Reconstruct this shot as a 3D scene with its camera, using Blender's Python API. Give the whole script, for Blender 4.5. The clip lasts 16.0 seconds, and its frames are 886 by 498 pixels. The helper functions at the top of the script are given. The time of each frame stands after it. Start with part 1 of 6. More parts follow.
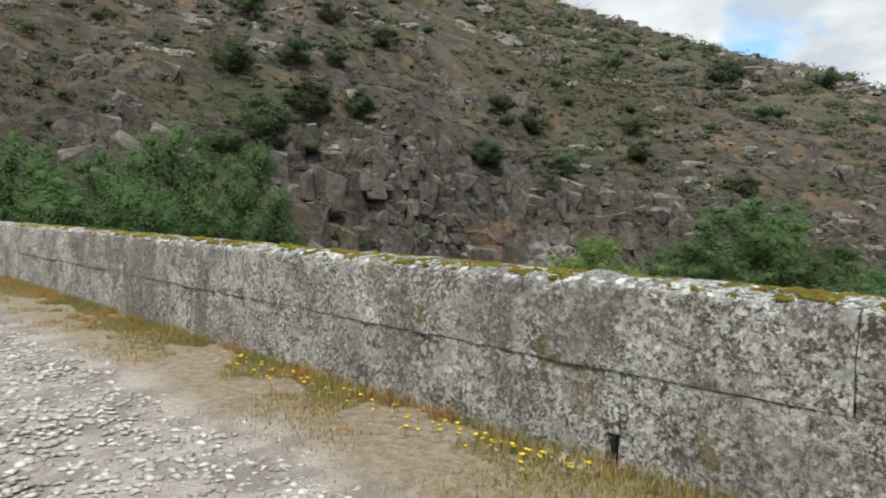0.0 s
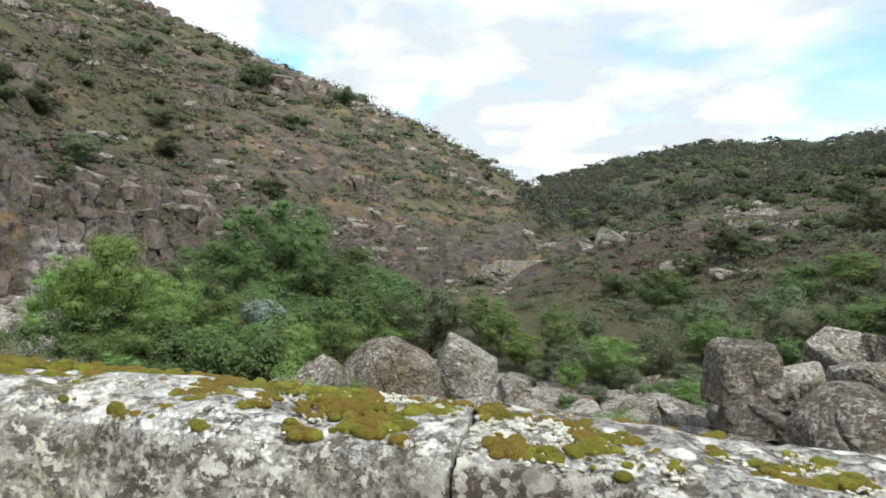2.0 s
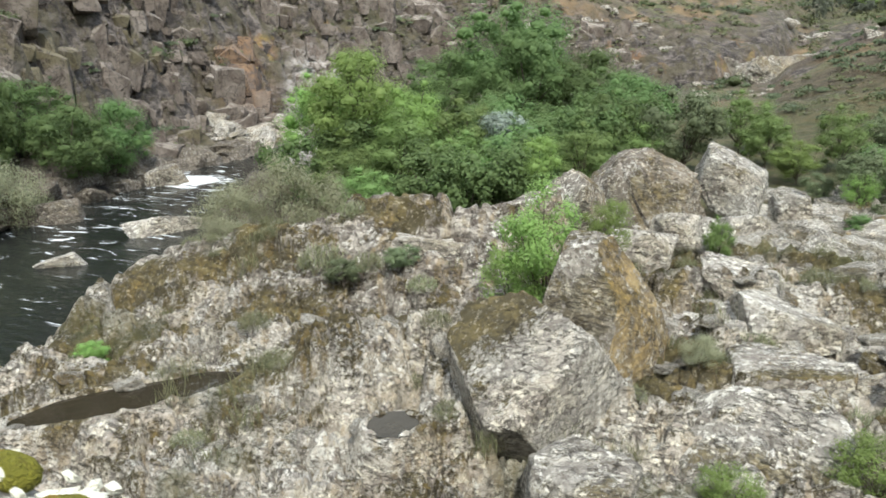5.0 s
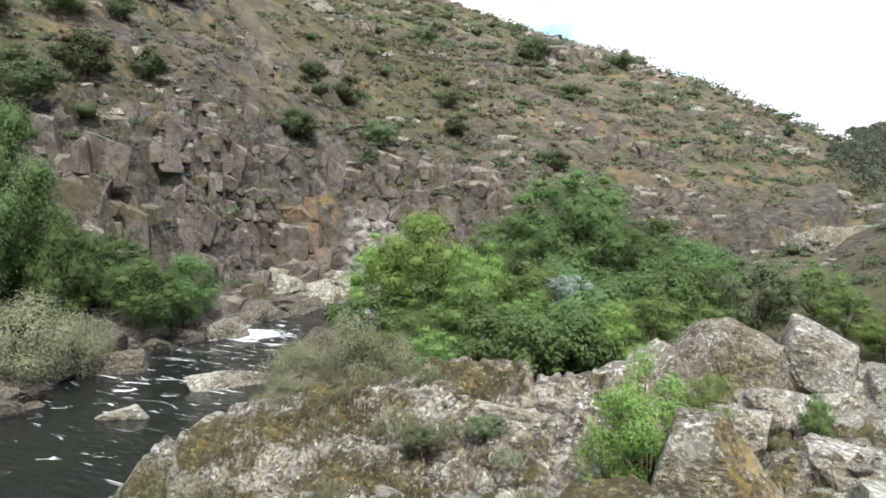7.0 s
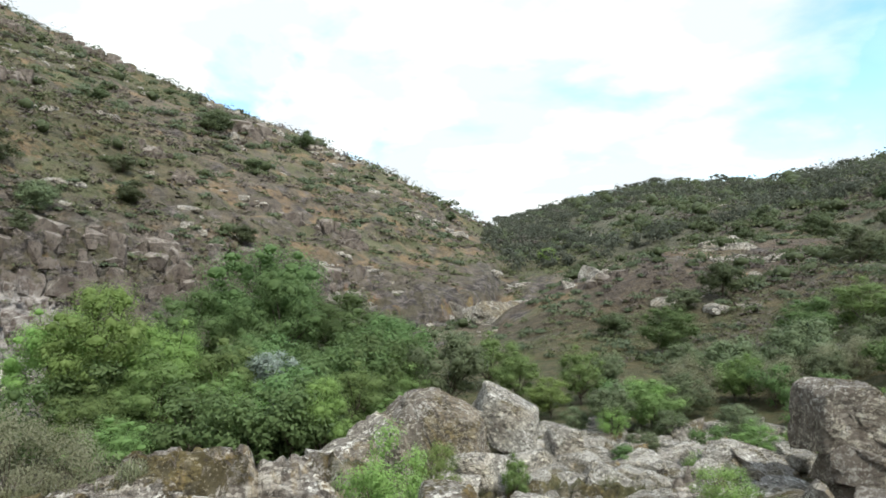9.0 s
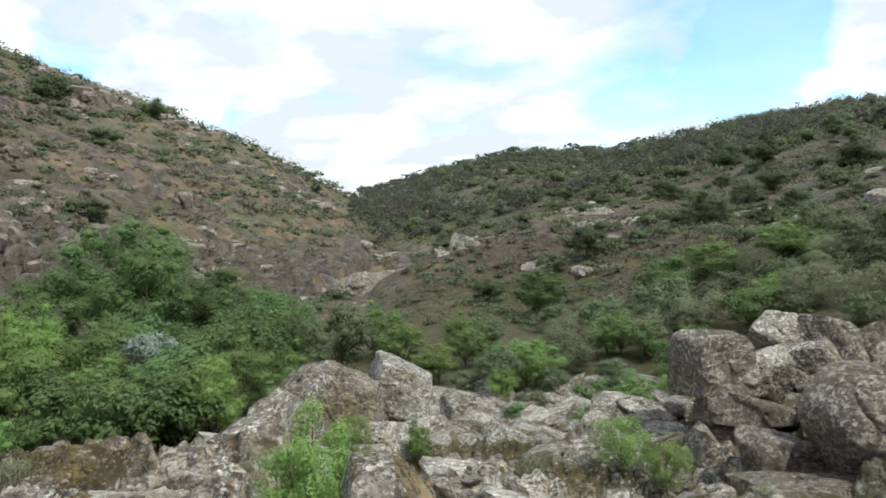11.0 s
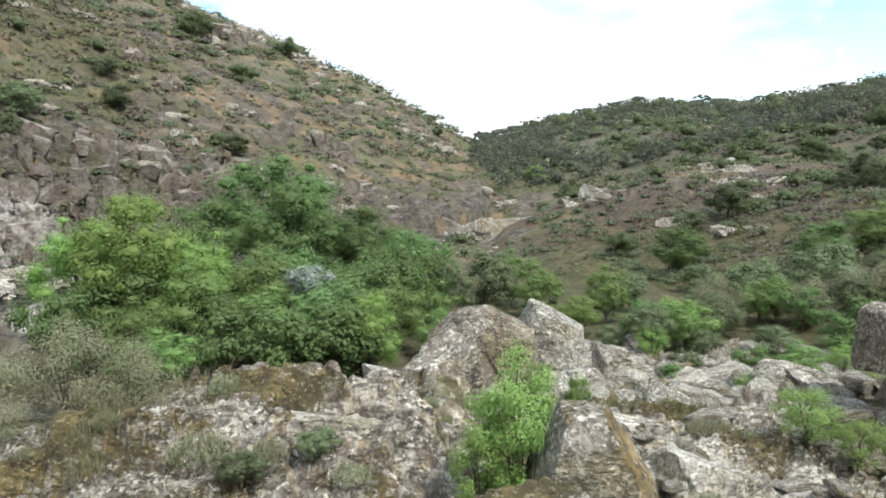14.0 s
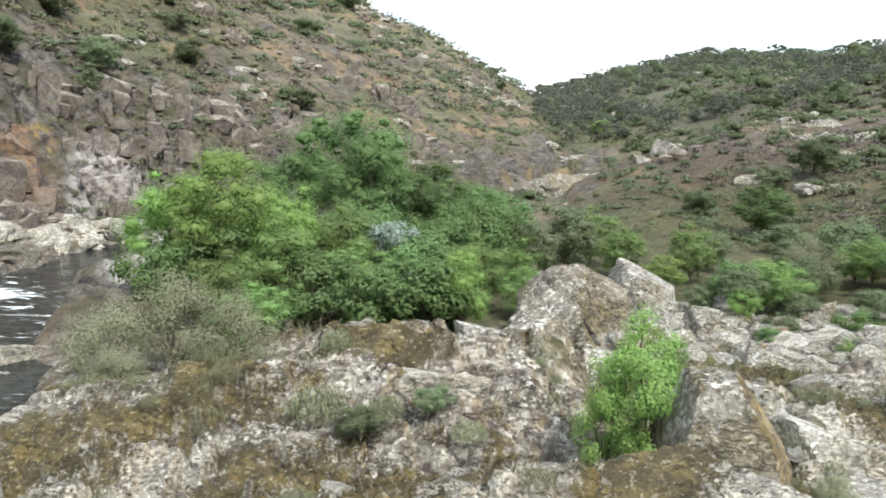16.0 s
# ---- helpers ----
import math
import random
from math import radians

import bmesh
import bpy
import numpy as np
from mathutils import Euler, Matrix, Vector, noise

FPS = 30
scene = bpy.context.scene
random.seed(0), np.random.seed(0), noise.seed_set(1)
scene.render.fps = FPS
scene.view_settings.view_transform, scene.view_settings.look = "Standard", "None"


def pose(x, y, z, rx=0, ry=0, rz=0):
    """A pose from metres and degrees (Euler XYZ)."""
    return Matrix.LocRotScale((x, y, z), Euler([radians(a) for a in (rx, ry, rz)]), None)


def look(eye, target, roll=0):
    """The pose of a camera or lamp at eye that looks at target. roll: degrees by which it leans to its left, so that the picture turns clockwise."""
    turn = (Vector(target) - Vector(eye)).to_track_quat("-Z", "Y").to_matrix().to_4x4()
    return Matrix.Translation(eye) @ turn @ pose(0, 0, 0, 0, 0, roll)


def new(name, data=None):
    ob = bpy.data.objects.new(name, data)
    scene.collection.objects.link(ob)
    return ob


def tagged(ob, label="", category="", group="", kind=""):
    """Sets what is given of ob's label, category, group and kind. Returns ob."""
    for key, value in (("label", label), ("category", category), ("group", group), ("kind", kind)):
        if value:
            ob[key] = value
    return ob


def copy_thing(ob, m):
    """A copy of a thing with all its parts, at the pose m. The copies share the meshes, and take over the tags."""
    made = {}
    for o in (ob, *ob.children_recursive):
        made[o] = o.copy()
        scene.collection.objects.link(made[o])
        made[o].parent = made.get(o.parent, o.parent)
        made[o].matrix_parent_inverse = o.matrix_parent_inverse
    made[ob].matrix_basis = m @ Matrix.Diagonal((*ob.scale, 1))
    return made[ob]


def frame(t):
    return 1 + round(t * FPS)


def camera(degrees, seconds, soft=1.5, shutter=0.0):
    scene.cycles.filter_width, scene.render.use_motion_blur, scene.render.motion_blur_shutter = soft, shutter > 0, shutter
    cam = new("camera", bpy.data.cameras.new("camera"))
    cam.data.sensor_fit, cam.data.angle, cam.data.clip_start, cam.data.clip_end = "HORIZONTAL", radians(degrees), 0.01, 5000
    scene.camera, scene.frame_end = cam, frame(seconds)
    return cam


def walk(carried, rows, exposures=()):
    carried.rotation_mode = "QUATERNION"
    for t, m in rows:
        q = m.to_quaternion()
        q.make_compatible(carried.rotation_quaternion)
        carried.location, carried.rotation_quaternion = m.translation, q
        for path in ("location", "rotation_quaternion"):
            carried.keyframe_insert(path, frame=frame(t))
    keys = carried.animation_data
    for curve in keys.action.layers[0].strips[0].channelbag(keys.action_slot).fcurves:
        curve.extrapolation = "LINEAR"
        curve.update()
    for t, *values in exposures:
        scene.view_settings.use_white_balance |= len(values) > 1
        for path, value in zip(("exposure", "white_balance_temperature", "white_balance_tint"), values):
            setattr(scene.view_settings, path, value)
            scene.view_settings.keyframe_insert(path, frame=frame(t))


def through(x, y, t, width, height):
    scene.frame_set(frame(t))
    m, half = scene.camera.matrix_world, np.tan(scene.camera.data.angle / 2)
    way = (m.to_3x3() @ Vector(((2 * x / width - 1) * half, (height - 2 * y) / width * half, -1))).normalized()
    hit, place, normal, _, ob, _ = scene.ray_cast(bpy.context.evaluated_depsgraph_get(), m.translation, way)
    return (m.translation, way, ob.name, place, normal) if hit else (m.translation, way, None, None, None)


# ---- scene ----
cam = camera(63.6, 16.0, 1.7, 0.12)
LEAN, FALL = -1.5, 3.0
PATH = [
    (0, (0.632, -3.504, 1.346), (-0.804, -2.113, 1.279), 2.1),
    (0.5, (0.278, -3.017, 1.386), (-0.827, -1.354, 1.274), 1.9),
    (1, (0.178, -2.466, 1.457), (-0.59, -0.622, 1.345), 1.6),
    (1.5, (0.035, -1.919, 1.452), (-0.488, 0.01, 1.381), 3.0),
    (2, (-0.134, -1.453, 1.483), (-0.469, 0.518, 1.475), 3.5),
    (2.5, (-0.269, -0.778, 1.44), (-0.759, 1.158, 1.336), 4.2),
    (3, (-0.517, -0.273, 1.405), (-1.172, 1.596, 1.128), 3.7),
    (3.5, (-0.742, -0.002, 1.382), (-1.449, 1.838, 1.043), 3.5),
    (4, (-0.891, 0.164, 1.37), (-1.726, 1.944, 1.001), 3.5),
    (4.5, (-1.113, 0.208, 1.316), (-1.899, 1.994, 0.875), 0.5),
    (5, (-1.316, 0.222, 1.323), (-2.203, 1.927, 0.771), 0.3),
    (7.5, (-2.756, 0.148, 1.392), (-3.79, 1.86, 1.365), 2.2),
    (8, (-3.078, 0.224, 1.342), (-3.703, 2.124, 1.377), 0.7),
    (8.5, (-3.478, 0.199, 1.305), (-3.817, 2.167, 1.422), 1.5),
    (11, (-4.929, 0.344, 1.232), (-4.759, 2.336, 1.273), -0.1),
    (11.5, (-5.244, 0.352, 1.198), (-4.938, 2.329, 1.211), 0.5),
    (12, (-5.589, 0.412, 1.213), (-5.423, 2.405, 1.218), 1.4),
    (12.5, (-5.946, 0.493, 1.217), (-5.972, 2.491, 1.295), 2.4),
    (13, (-6.289, 0.522, 1.175), (-6.389, 2.518, 1.099), 3.2),
    (13.5, (-6.629, 0.575, 1.207), (-6.812, 2.563, 1.087), 3.4),
    (14, (-6.947, 0.547, 1.188), (-7.077, 2.539, 1.073), 3.2),
    (14.5, (-7.264, 0.595, 1.16), (-7.293, 2.587, 0.986), 3.7),
    (15, (-7.609, 0.675, 1.197), (-7.644, 2.665, 1.0), 3.1),
    (15.5, (-7.916, 0.605, 1.205), (-7.986, 2.593, 0.993), 3.2),
    (16, (-8.262, 0.597, 1.202), (-8.54, 2.562, 0.952), 3.5),
]
EXPOSURES = [(0, -0.4, 6400, 6), (1, -0.1, 6450, 6), (2.5, 0.0, 6450, 5), (4, 0.5, 6500, 4), (7.5, 0.5, 6500, 4), (8.5, 0.3, 6450, 4), (11.5, 0.0, 6400, 5), (12.5, 0.05, 6350, 5), (13, 0.1, 6350, 5), (13.5, 0.38, 6400, 4), (14.5, 0.52, 6450, 4), (16, 0.7, 6400, 4)]
TILT = pose(0, 0, 0, LEAN, 0, 0) @ pose(0, 0, 0, 0, FALL, 0)
walk(cam, [(t, TILT @ look(eye, target, roll)) for t, eye, target, roll in PATH], EXPOSURES)

# ---- light ----
world = bpy.data.worlds.new("sky")
scene.world = world
world.use_nodes = True
SUN_EL, SUN_ROT = radians(55), radians(135)


def sky_nodes():
    nt = world.node_tree
    nt.nodes.clear()
    out = nt.nodes.new("ShaderNodeOutputWorld")
    sky = nt.nodes.new("ShaderNodeTexSky")
    sky.sky_type, sky.sun_disc = "NISHITA", False
    sky.sun_elevation, sky.sun_rotation = SUN_EL, SUN_ROT
    blue = nt.nodes.new("ShaderNodeBackground")
    blue.inputs["Strength"].default_value = 0.15
    vivid = nt.nodes.new("ShaderNodeHueSaturation")
    vivid.inputs["Saturation"].default_value, vivid.inputs["Value"].default_value = 1.3, 2.1
    nt.links.new(sky.outputs[0], vivid.inputs["Color"])
    nt.links.new(vivid.outputs[0], blue.inputs["Color"])
    # cloud sheet: the direction laid out on a flat layer overhead
    tc = nt.nodes.new("ShaderNodeTexCoord")
    sep = nt.nodes.new("ShaderNodeSeparateXYZ")
    nt.links.new(tc.outputs["Generated"], sep.inputs[0])
    up = nt.nodes.new("ShaderNodeMath")
    up.operation, up.inputs[1].default_value = "MAXIMUM", 0.0
    nt.links.new(sep.outputs["Z"], up.inputs[0])
    lift = nt.nodes.new("ShaderNodeMath")
    lift.operation, lift.inputs[1].default_value = "ADD", 0.22
    nt.links.new(up.outputs[0], lift.inputs[0])
    comb = nt.nodes.new("ShaderNodeCombineXYZ")
    for k, axis in enumerate("XY"):
        d = nt.nodes.new("ShaderNodeMath")
        d.operation = "DIVIDE"
        nt.links.new(sep.outputs[axis], d.inputs[0])
        nt.links.new(lift.outputs[0], d.inputs[1])
        nt.links.new(d.outputs[0], comb.inputs[k])
    big = nt.nodes.new("ShaderNodeTexNoise")
    big.inputs["Scale"].default_value, big.inputs["Detail"].default_value = 1.15, 9
    big.inputs["Roughness"].default_value = 0.52
    big.inputs["Distortion"].default_value = 0.25
    shift = nt.nodes.new("ShaderNodeVectorMath")
    shift.inputs[1].default_value = (3.7, 1.2, 0.4)
    nt.links.new(comb.outputs[0], shift.inputs[0])
    nt.links.new(shift.outputs[0], big.inputs["Vector"])
    cover = nt.nodes.new("ShaderNodeValToRGB")
    cover.color_ramp.elements[0].position, cover.color_ramp.elements[1].position = 0.29, 0.43
    cover.color_ramp.elements[0].color = (0.16, 0.16, 0.16, 1)
    # two openings of clear sky in the cloud sheet, with ragged edges
    rag = nt.nodes.new("ShaderNodeTexNoise")
    rag.inputs["Scale"].default_value, rag.inputs["Detail"].default_value = 7.0, 8
    nt.links.new(tc.outputs["Generated"], rag.inputs["Vector"])
    veil = big.outputs["Fac"]
    for az, el, wide, depth in ((21.5, 14.6, 0.105, 0.2), (11.0, 10.8, 0.05, 0.14), (-30.0, 11.4, 0.12, 0.2), (-50.0, 26.0, 0.25, 0.2)):
        way = nt.nodes.new("ShaderNodeVectorMath")
        way.operation = "DISTANCE"
        nt.links.new(tc.outputs["Generated"], way.inputs[0])
        a, e = radians(az), radians(el)
        way.inputs[1].default_value = (-math.sin(a) * math.cos(e), math.cos(a) * math.cos(e), math.sin(e))
        sway = nt.nodes.new("ShaderNodeMath")
        sway.operation, sway.inputs[1].default_value = "MULTIPLY_ADD", -0.34
        nt.links.new(rag.outputs["Fac"], sway.inputs[0])
        nt.links.new(way.outputs["Value"], sway.inputs[2])
        gap = nt.nodes.new("ShaderNodeMapRange")
        gap.interpolation_type = "SMOOTHSTEP"
        gap.inputs["From Min"].default_value, gap.inputs["From Max"].default_value = wide - 0.17, wide - 0.17 - 0.08
        gap.inputs["To Max"].default_value = depth
        nt.links.new(sway.outputs[0], gap.inputs["Value"])
        thin = nt.nodes.new("ShaderNodeMath")
        thin.operation = "SUBTRACT"
        nt.links.new(veil, thin.inputs[0])
        nt.links.new(gap.outputs[0], thin.inputs[1])
        veil = thin.outputs[0]
    nt.links.new(veil, cover.inputs[0])
    fine = nt.nodes.new("ShaderNodeTexNoise")
    fine.inputs["Scale"].default_value, fine.inputs["Detail"].default_value = 2.6, 7
    nt.links.new(shift.outputs[0], fine.inputs["Vector"])
    tone = nt.nodes.new("ShaderNodeValToRGB")
    tone.color_ramp.elements[0].position, tone.color_ramp.elements[1].position = 0.38, 0.56
    tone.color_ramp.elements[0].color = (1.0, 1.0, 1.0, 1)
    tone.color_ramp.elements[1].color = (0.66, 0.70, 0.76, 1)
    nt.links.new(fine.outputs["Fac"], tone.inputs[0])
    cloud = nt.nodes.new("ShaderNodeBackground")
    cloud.inputs["Strength"].default_value = CLOUD
    nt.links.new(tone.outputs[0], cloud.inputs["Color"])
    mix = nt.nodes.new("ShaderNodeMixShader")
    nt.links.new(cover.outputs[0], mix.inputs[0])
    nt.links.new(blue.outputs[0], mix.inputs[1])
    nt.links.new(cloud.outputs[0], mix.inputs[2])
    nt.links.new(mix.outputs[0], out.inputs[0])


CLOUD = 1.3
sky_nodes()
sun = new("sun", bpy.data.lights.new("sun", "SUN"))
sun.data.energy, sun.data.angle, sun.data.color = 3.9, radians(2.5), (1.0, 0.96, 0.9)
sun.matrix_world = look((0, 0, 0), (-math.sin(SUN_ROT) * math.cos(SUN_EL), -math.cos(SUN_ROT) * math.cos(SUN_EL), -math.sin(SUN_EL)))

# ---- noise ----


def hashed(ix, iy, seed):
    n = (ix.astype(np.int64) * 374761393 + iy.astype(np.int64) * 668265263 + seed * 974711) & 0xFFFFFFFF
    n = ((n ^ (n >> 13)) * 1274126177) & 0xFFFFFFFF
    n = ((n ^ (n >> 16)) * 2246822519) & 0xFFFFFFFF
    return ((n ^ (n >> 15)) & 0xFFFFFF) / float(0x1000000)


def vnoise(x, y, seed=0):
    x, y = np.asarray(x, float), np.asarray(y, float)
    ix, iy = np.floor(x), np.floor(y)
    fx, fy = x - ix, y - iy
    fx, fy = fx * fx * (3 - 2 * fx), fy * fy * (3 - 2 * fy)
    a, b = hashed(ix, iy, seed), hashed(ix + 1, iy, seed)
    c, d = hashed(ix, iy + 1, seed), hashed(ix + 1, iy + 1, seed)
    return (a + (b - a) * fx) * (1 - fy) + (c + (d - c) * fx) * fy


def fbm(x, y, octaves=5, seed=0, gain=0.5):
    s, a, t = 0, 1, 0
    for k in range(octaves):
        s = s + a * vnoise(x * 2 ** k + 17.3 * k, y * 2 ** k - 9.1 * k, seed + k)
        t += a
        a *= gain
    return s / t * 2 - 1


def worley(x, y, seed=0):
    """Distance to the border between cells, three random numbers of the cell and the way from its centre."""
    x, y = np.asarray(x, float), np.asarray(y, float)
    ix, iy = np.floor(x), np.floor(y)
    f1 = np.full(x.shape, 9.0)
    f2 = f1.copy()
    cx, cy, dx, dy = (np.zeros(x.shape) for _ in range(4))
    for i in (-1, 0, 1):
        for j in (-1, 0, 1):
            px, py = ix + i, iy + j
            ox, oy = x - px - hashed(px, py, seed), y - py - hashed(px, py, seed + 1)
            d = np.hypot(ox, oy)
            near = d < f1
            f2 = np.where(near, f1, np.minimum(f2, d))
            f1 = np.where(near, d, f1)
            cx, cy = np.where(near, px, cx), np.where(near, py, cy)
            dx, dy = np.where(near, ox, dx), np.where(near, oy, dy)
    return f2 - f1, hashed(cx, cy, seed + 2), hashed(cx, cy, seed + 3), hashed(cx, cy, seed + 4), dx, dy


def smooth(a, b, x):
    t = np.clip((x - a) / (b - a), 0, 1)
    return t * t * (3 - 2 * t)


# ---- the lie of the land ----
# by bearing from the bridge (0 straight out, positive up-river to the west): foot, bench, cliff top and skyline
BEAR = [-180, -100, -60, -40, -30, -19, -11, -4, 0.9, 2.0, 10, 20, 38, 48, 56, 66, 80, 110, 180]
FOOT = [40, 30, 32, 34, 36, 45, 52, 58, 62, 64, 70, 72, 60, 52, 41, 40, 38, 38, 40]
FOOT_Z = [-3, -3, -2.5, -2.5, -3, -5, -5.5, -5.5, -6, -6, -6, -6, -6.3, -6.3, -6.3, -6.3, -6.3, -6, -3]
MID = [80, 60, 60, 60, 65, 103, 102, 98, 98, 100, 100, 92, 76, 60, 47, 46, 44, 46, 80]
MID_Z = [2, 1, 1, 0.5, 0, 4.4, 4.4, 0.1, -3.2, -4.8, -5, -5, -5, -5, -5, -4.5, -4, -3, 2]
TOP = [140, 120, 120, 120, 120, 150, 135, 130, 130, 118, 112, 104, 90, 70, 58, 57, 56, 60, 140]
TOP_Z = [10, 12, 12, 11, 9, 8, 2, -3, -4, -3, 0, 4, 8, 10, 9, 8, 8, 6, 10]
SKY = [400, 400, 400, 400, 420, 520, 600, 600, 600, 260, 280, 300, 330, 320, 300, 290, 280, 280, 400]
SKY_EL = [7, 8.2, 8.2, 8.05, 7.6, 6.3, 6.6, 5.5, 4.2, 3.8, 8.3, 12.3, 18.6, 22.0, 24.5, 27, 28, 22, 7]
RIVER_X = [-20, -24, -26, -28, -33, -36, -39, -40, -36, -24, -14, -8, -2]
RIVER_Y = [-60, -5, 8, 16, 23, 31, 37, 45, 62, 86, 104, 122, 160]
RIVER_W = [6, 6, 6, 5.2, 5.0, 4.0, 3.2, 3.2, 3, 3, 2.5, 2, 2]
WATER_Z = -6.5


def river(x, y):
    """Distance from the middle of the river, and its half width there."""
    best, width = np.full(np.shape(x), 1e9), np.zeros(np.shape(x))
    for k in range(len(RIVER_X) - 1):
        ax, ay, bx, by = RIVER_X[k], RIVER_Y[k], RIVER_X[k + 1], RIVER_Y[k + 1]
        t = np.clip(((x - ax) * (bx - ax) + (y - ay) * (by - ay)) / ((bx - ax) ** 2 + (by - ay) ** 2), 0, 1)
        d = np.hypot(x - ax - t * (bx - ax), y - ay - t * (by - ay))
        width = np.where(d < best, RIVER_W[k] + t * (RIVER_W[k + 1] - RIVER_W[k]), width)
        best = np.minimum(best, d)
    return best, width


def ridge(x, y, ax, ay, bx, by, za, zb, front, back):
    """Height of a rock rib from a to b, falling off to either side."""
    t = np.clip(((x - ax) * (bx - ax) + (y - ay) * (by - ay)) / ((bx - ax) ** 2 + (by - ay) ** 2), 0, 1)
    ox, oy = x - ax - t * (bx - ax), y - ay - t * (by - ay)
    d = np.hypot(ox, oy)
    w = np.where(oy < 0, front, back)
    return (za + t * (zb - za) + 6.0) * np.exp(-(d / w) ** 2)


def pit(x, y, cx, cy, a, b, turn):
    c, s = math.cos(radians(turn)), math.sin(radians(turn))
    u, v = (x - cx) * c + (y - cy) * s, -(x - cx) * s + (y - cy) * c
    return np.hypot(u / a, v / b)


def land(x, y):
    """Ground height, and how rocky it is."""
    x, y = np.asarray(x, float), np.asarray(y, float)
    dx, dy = x + 4, y
    r, az = np.hypot(dx, dy), np.degrees(np.arctan2(-dx, dy))
    p = [np.interp(az, BEAR, v) for v in (FOOT, FOOT_Z, MID, MID_Z, TOP, TOP_Z, SKY, SKY_EL)]
    foot, fz, mid, mz, top, tz, sky, el = p
    sz = 1.3 + sky * np.tan(np.radians(el))
    wob = fbm(x / 9, y / 9, 4, 5)
    rr = r + wob * np.clip((r - 30) * 0.08, 0, 3.5)
    z = np.where(rr < mid, fz + (mz - fz) * smooth(foot, mid, rr), 0)
    z = np.where((rr >= mid) & (rr < top), mz + (tz - mz) * np.clip((rr - mid) / (top - mid), 0, 1), z)
    u = np.clip((rr - top) / (sky - top), 0, 1)
    z = np.where((rr >= top) & (rr < sky), tz + (sz - tz) * (u * 0.85 + 0.15 * u * (2 - u)), z)
    z = np.where(rr >= sky, sz - (sz - 25) * smooth(0, 500, rr - sky) * 0.6, z)
    # rock shelf below the bridge
    near = np.interp(y, [-20, 4, 9, 13, 20, 26, 34, 60], [-5.6, -5.6, -5.3, -5.1, -5.2, -6.0, -6.3, -6.4])
    near = near + np.interp(x, [-22, -16, -8, 0, 3, 7, 14], [-0.6, -0.1, 0, -0.1, 0.1, 0.8, 2.4]) * smooth(3, 12, y) * (1 - smooth(24, 36, y) * 0.6)
    rib = np.maximum(ridge(x, y, -21, 16.2, -15, 17.0, -5.0, -3.9, 4.3, 2.4), ridge(x, y, -15, 17, -9.2, 18.6, -3.9, -3.0, 4.0, 2.8))
    near = np.maximum(near, -6.0 + rib)
    near = np.maximum(near, -6.0 + ridge(x, y, -14.5, 11.0, -9.5, 11.6, -4.8, -4.5, 1.8, 1.5))
    blend = smooth(0.72, 1.0, r / foot)
    h = near * (1 - blend) + z * blend
    # relief
    rock_near = (1 - smooth(23, 31, y - 0.25 * np.abs(x + 4))) * (1 - smooth(30, 40, r))
    b1, c1, c2, c3, ox, oy = worley(x * 0.24 + y * 0.05, y * 0.42 - x * 0.04, 11)
    block = (c1 - 0.5) * 0.8 + (c2 - 0.5) * ox * 1.1 + (c3 - 0.3) * oy * 1.0 - 0.45 * np.exp(-(b1 / 0.045) ** 2)
    b2, e1, e2, e3, ox, oy = worley(x * 0.8 + y * 0.25 + 0.3 * wob, y * 1.35 - x * 0.1, 31)
    block = block + (e1 - 0.5) * 0.40 + (e2 - 0.5) * ox * 0.5 + (e3 - 0.35) * oy * 0.6 - 0.38 * np.exp(-(b2 / 0.06) ** 2)
    b3, q1, q2, q3, ox, oy = worley(x * 2.3 - y * 0.4, y * 3.4 + x * 0.5, 51)
    block = block + (q1 - 0.5) * 0.20 + (q2 - 0.5) * ox * 0.22 + (q3 - 0.4) * oy * 0.30 - 0.13 * np.exp(-(b3 / 0.09) ** 2)
    block = block + 0.12 * fbm(x * 1.1, y * 1.1, 5, 71)
    for wave, rise, seed in ((1.9, 0.42, 73), (0.75, 0.2, 75)):
        u = (y * 0.95 + x * 0.22 + 1.1 * fbm(x / 3.2, y / 3.2, 4, seed)) / wave
        saw = u - np.floor(u)
        some = smooth(0.35, 0.65, vnoise(np.floor(u) * 7.31, x / 2.6, seed))
        block = block + some * rise * (smooth(0, 0.16, saw) * (1 - saw) - 0.32 * np.exp(-(saw / 0.05) ** 2) - 0.3)
    h = h + block * rock_near * (0.3 + 0.7 * smooth(-22, -18.5, x)) * (1 - 0.25 * smooth(0.5, 1.6, rib))
    # hills: gullies, ledges and boulders grown into the slope
    far = smooth(34, 62, r)
    cliff = smooth(-4, 0, rr - mid) * (1 - smooth(0, 16, rr - top)) * smooth(2, 14, az)
    w1, k1, k2, k3, ox, oy = worley(az * 0.38 + 0.8 * wob, rr * 0.30 + 0.1 * az, 91)
    crag = (k1 - 0.5) * 2.6 - 0.7 * np.exp(-(w1 / 0.08) ** 2) + (k2 - 0.5) * ox * 2.4 + fbm(x / 3, y / 3, 4, 93) * 1.2
    w2, m1, m2, m3, ox, oy = worley(az * 1.3 + 0.4 * wob, rr * 0.85 - 0.3 * az, 95)
    crag = crag + (m1 - 0.5) * 1.1 - 0.7 * np.exp(-(w2 / 0.1) ** 2)
    h = h + cliff * crag
    q = (h + 1.6 * wob + 0.5 * fbm(x / 2, y / 2, 3, 97)) / 1.9
    h = h + cliff * 0.85 * 1.9 * (smooth(0.45, 1.0, q - np.floor(q)) - (q - np.floor(q)))
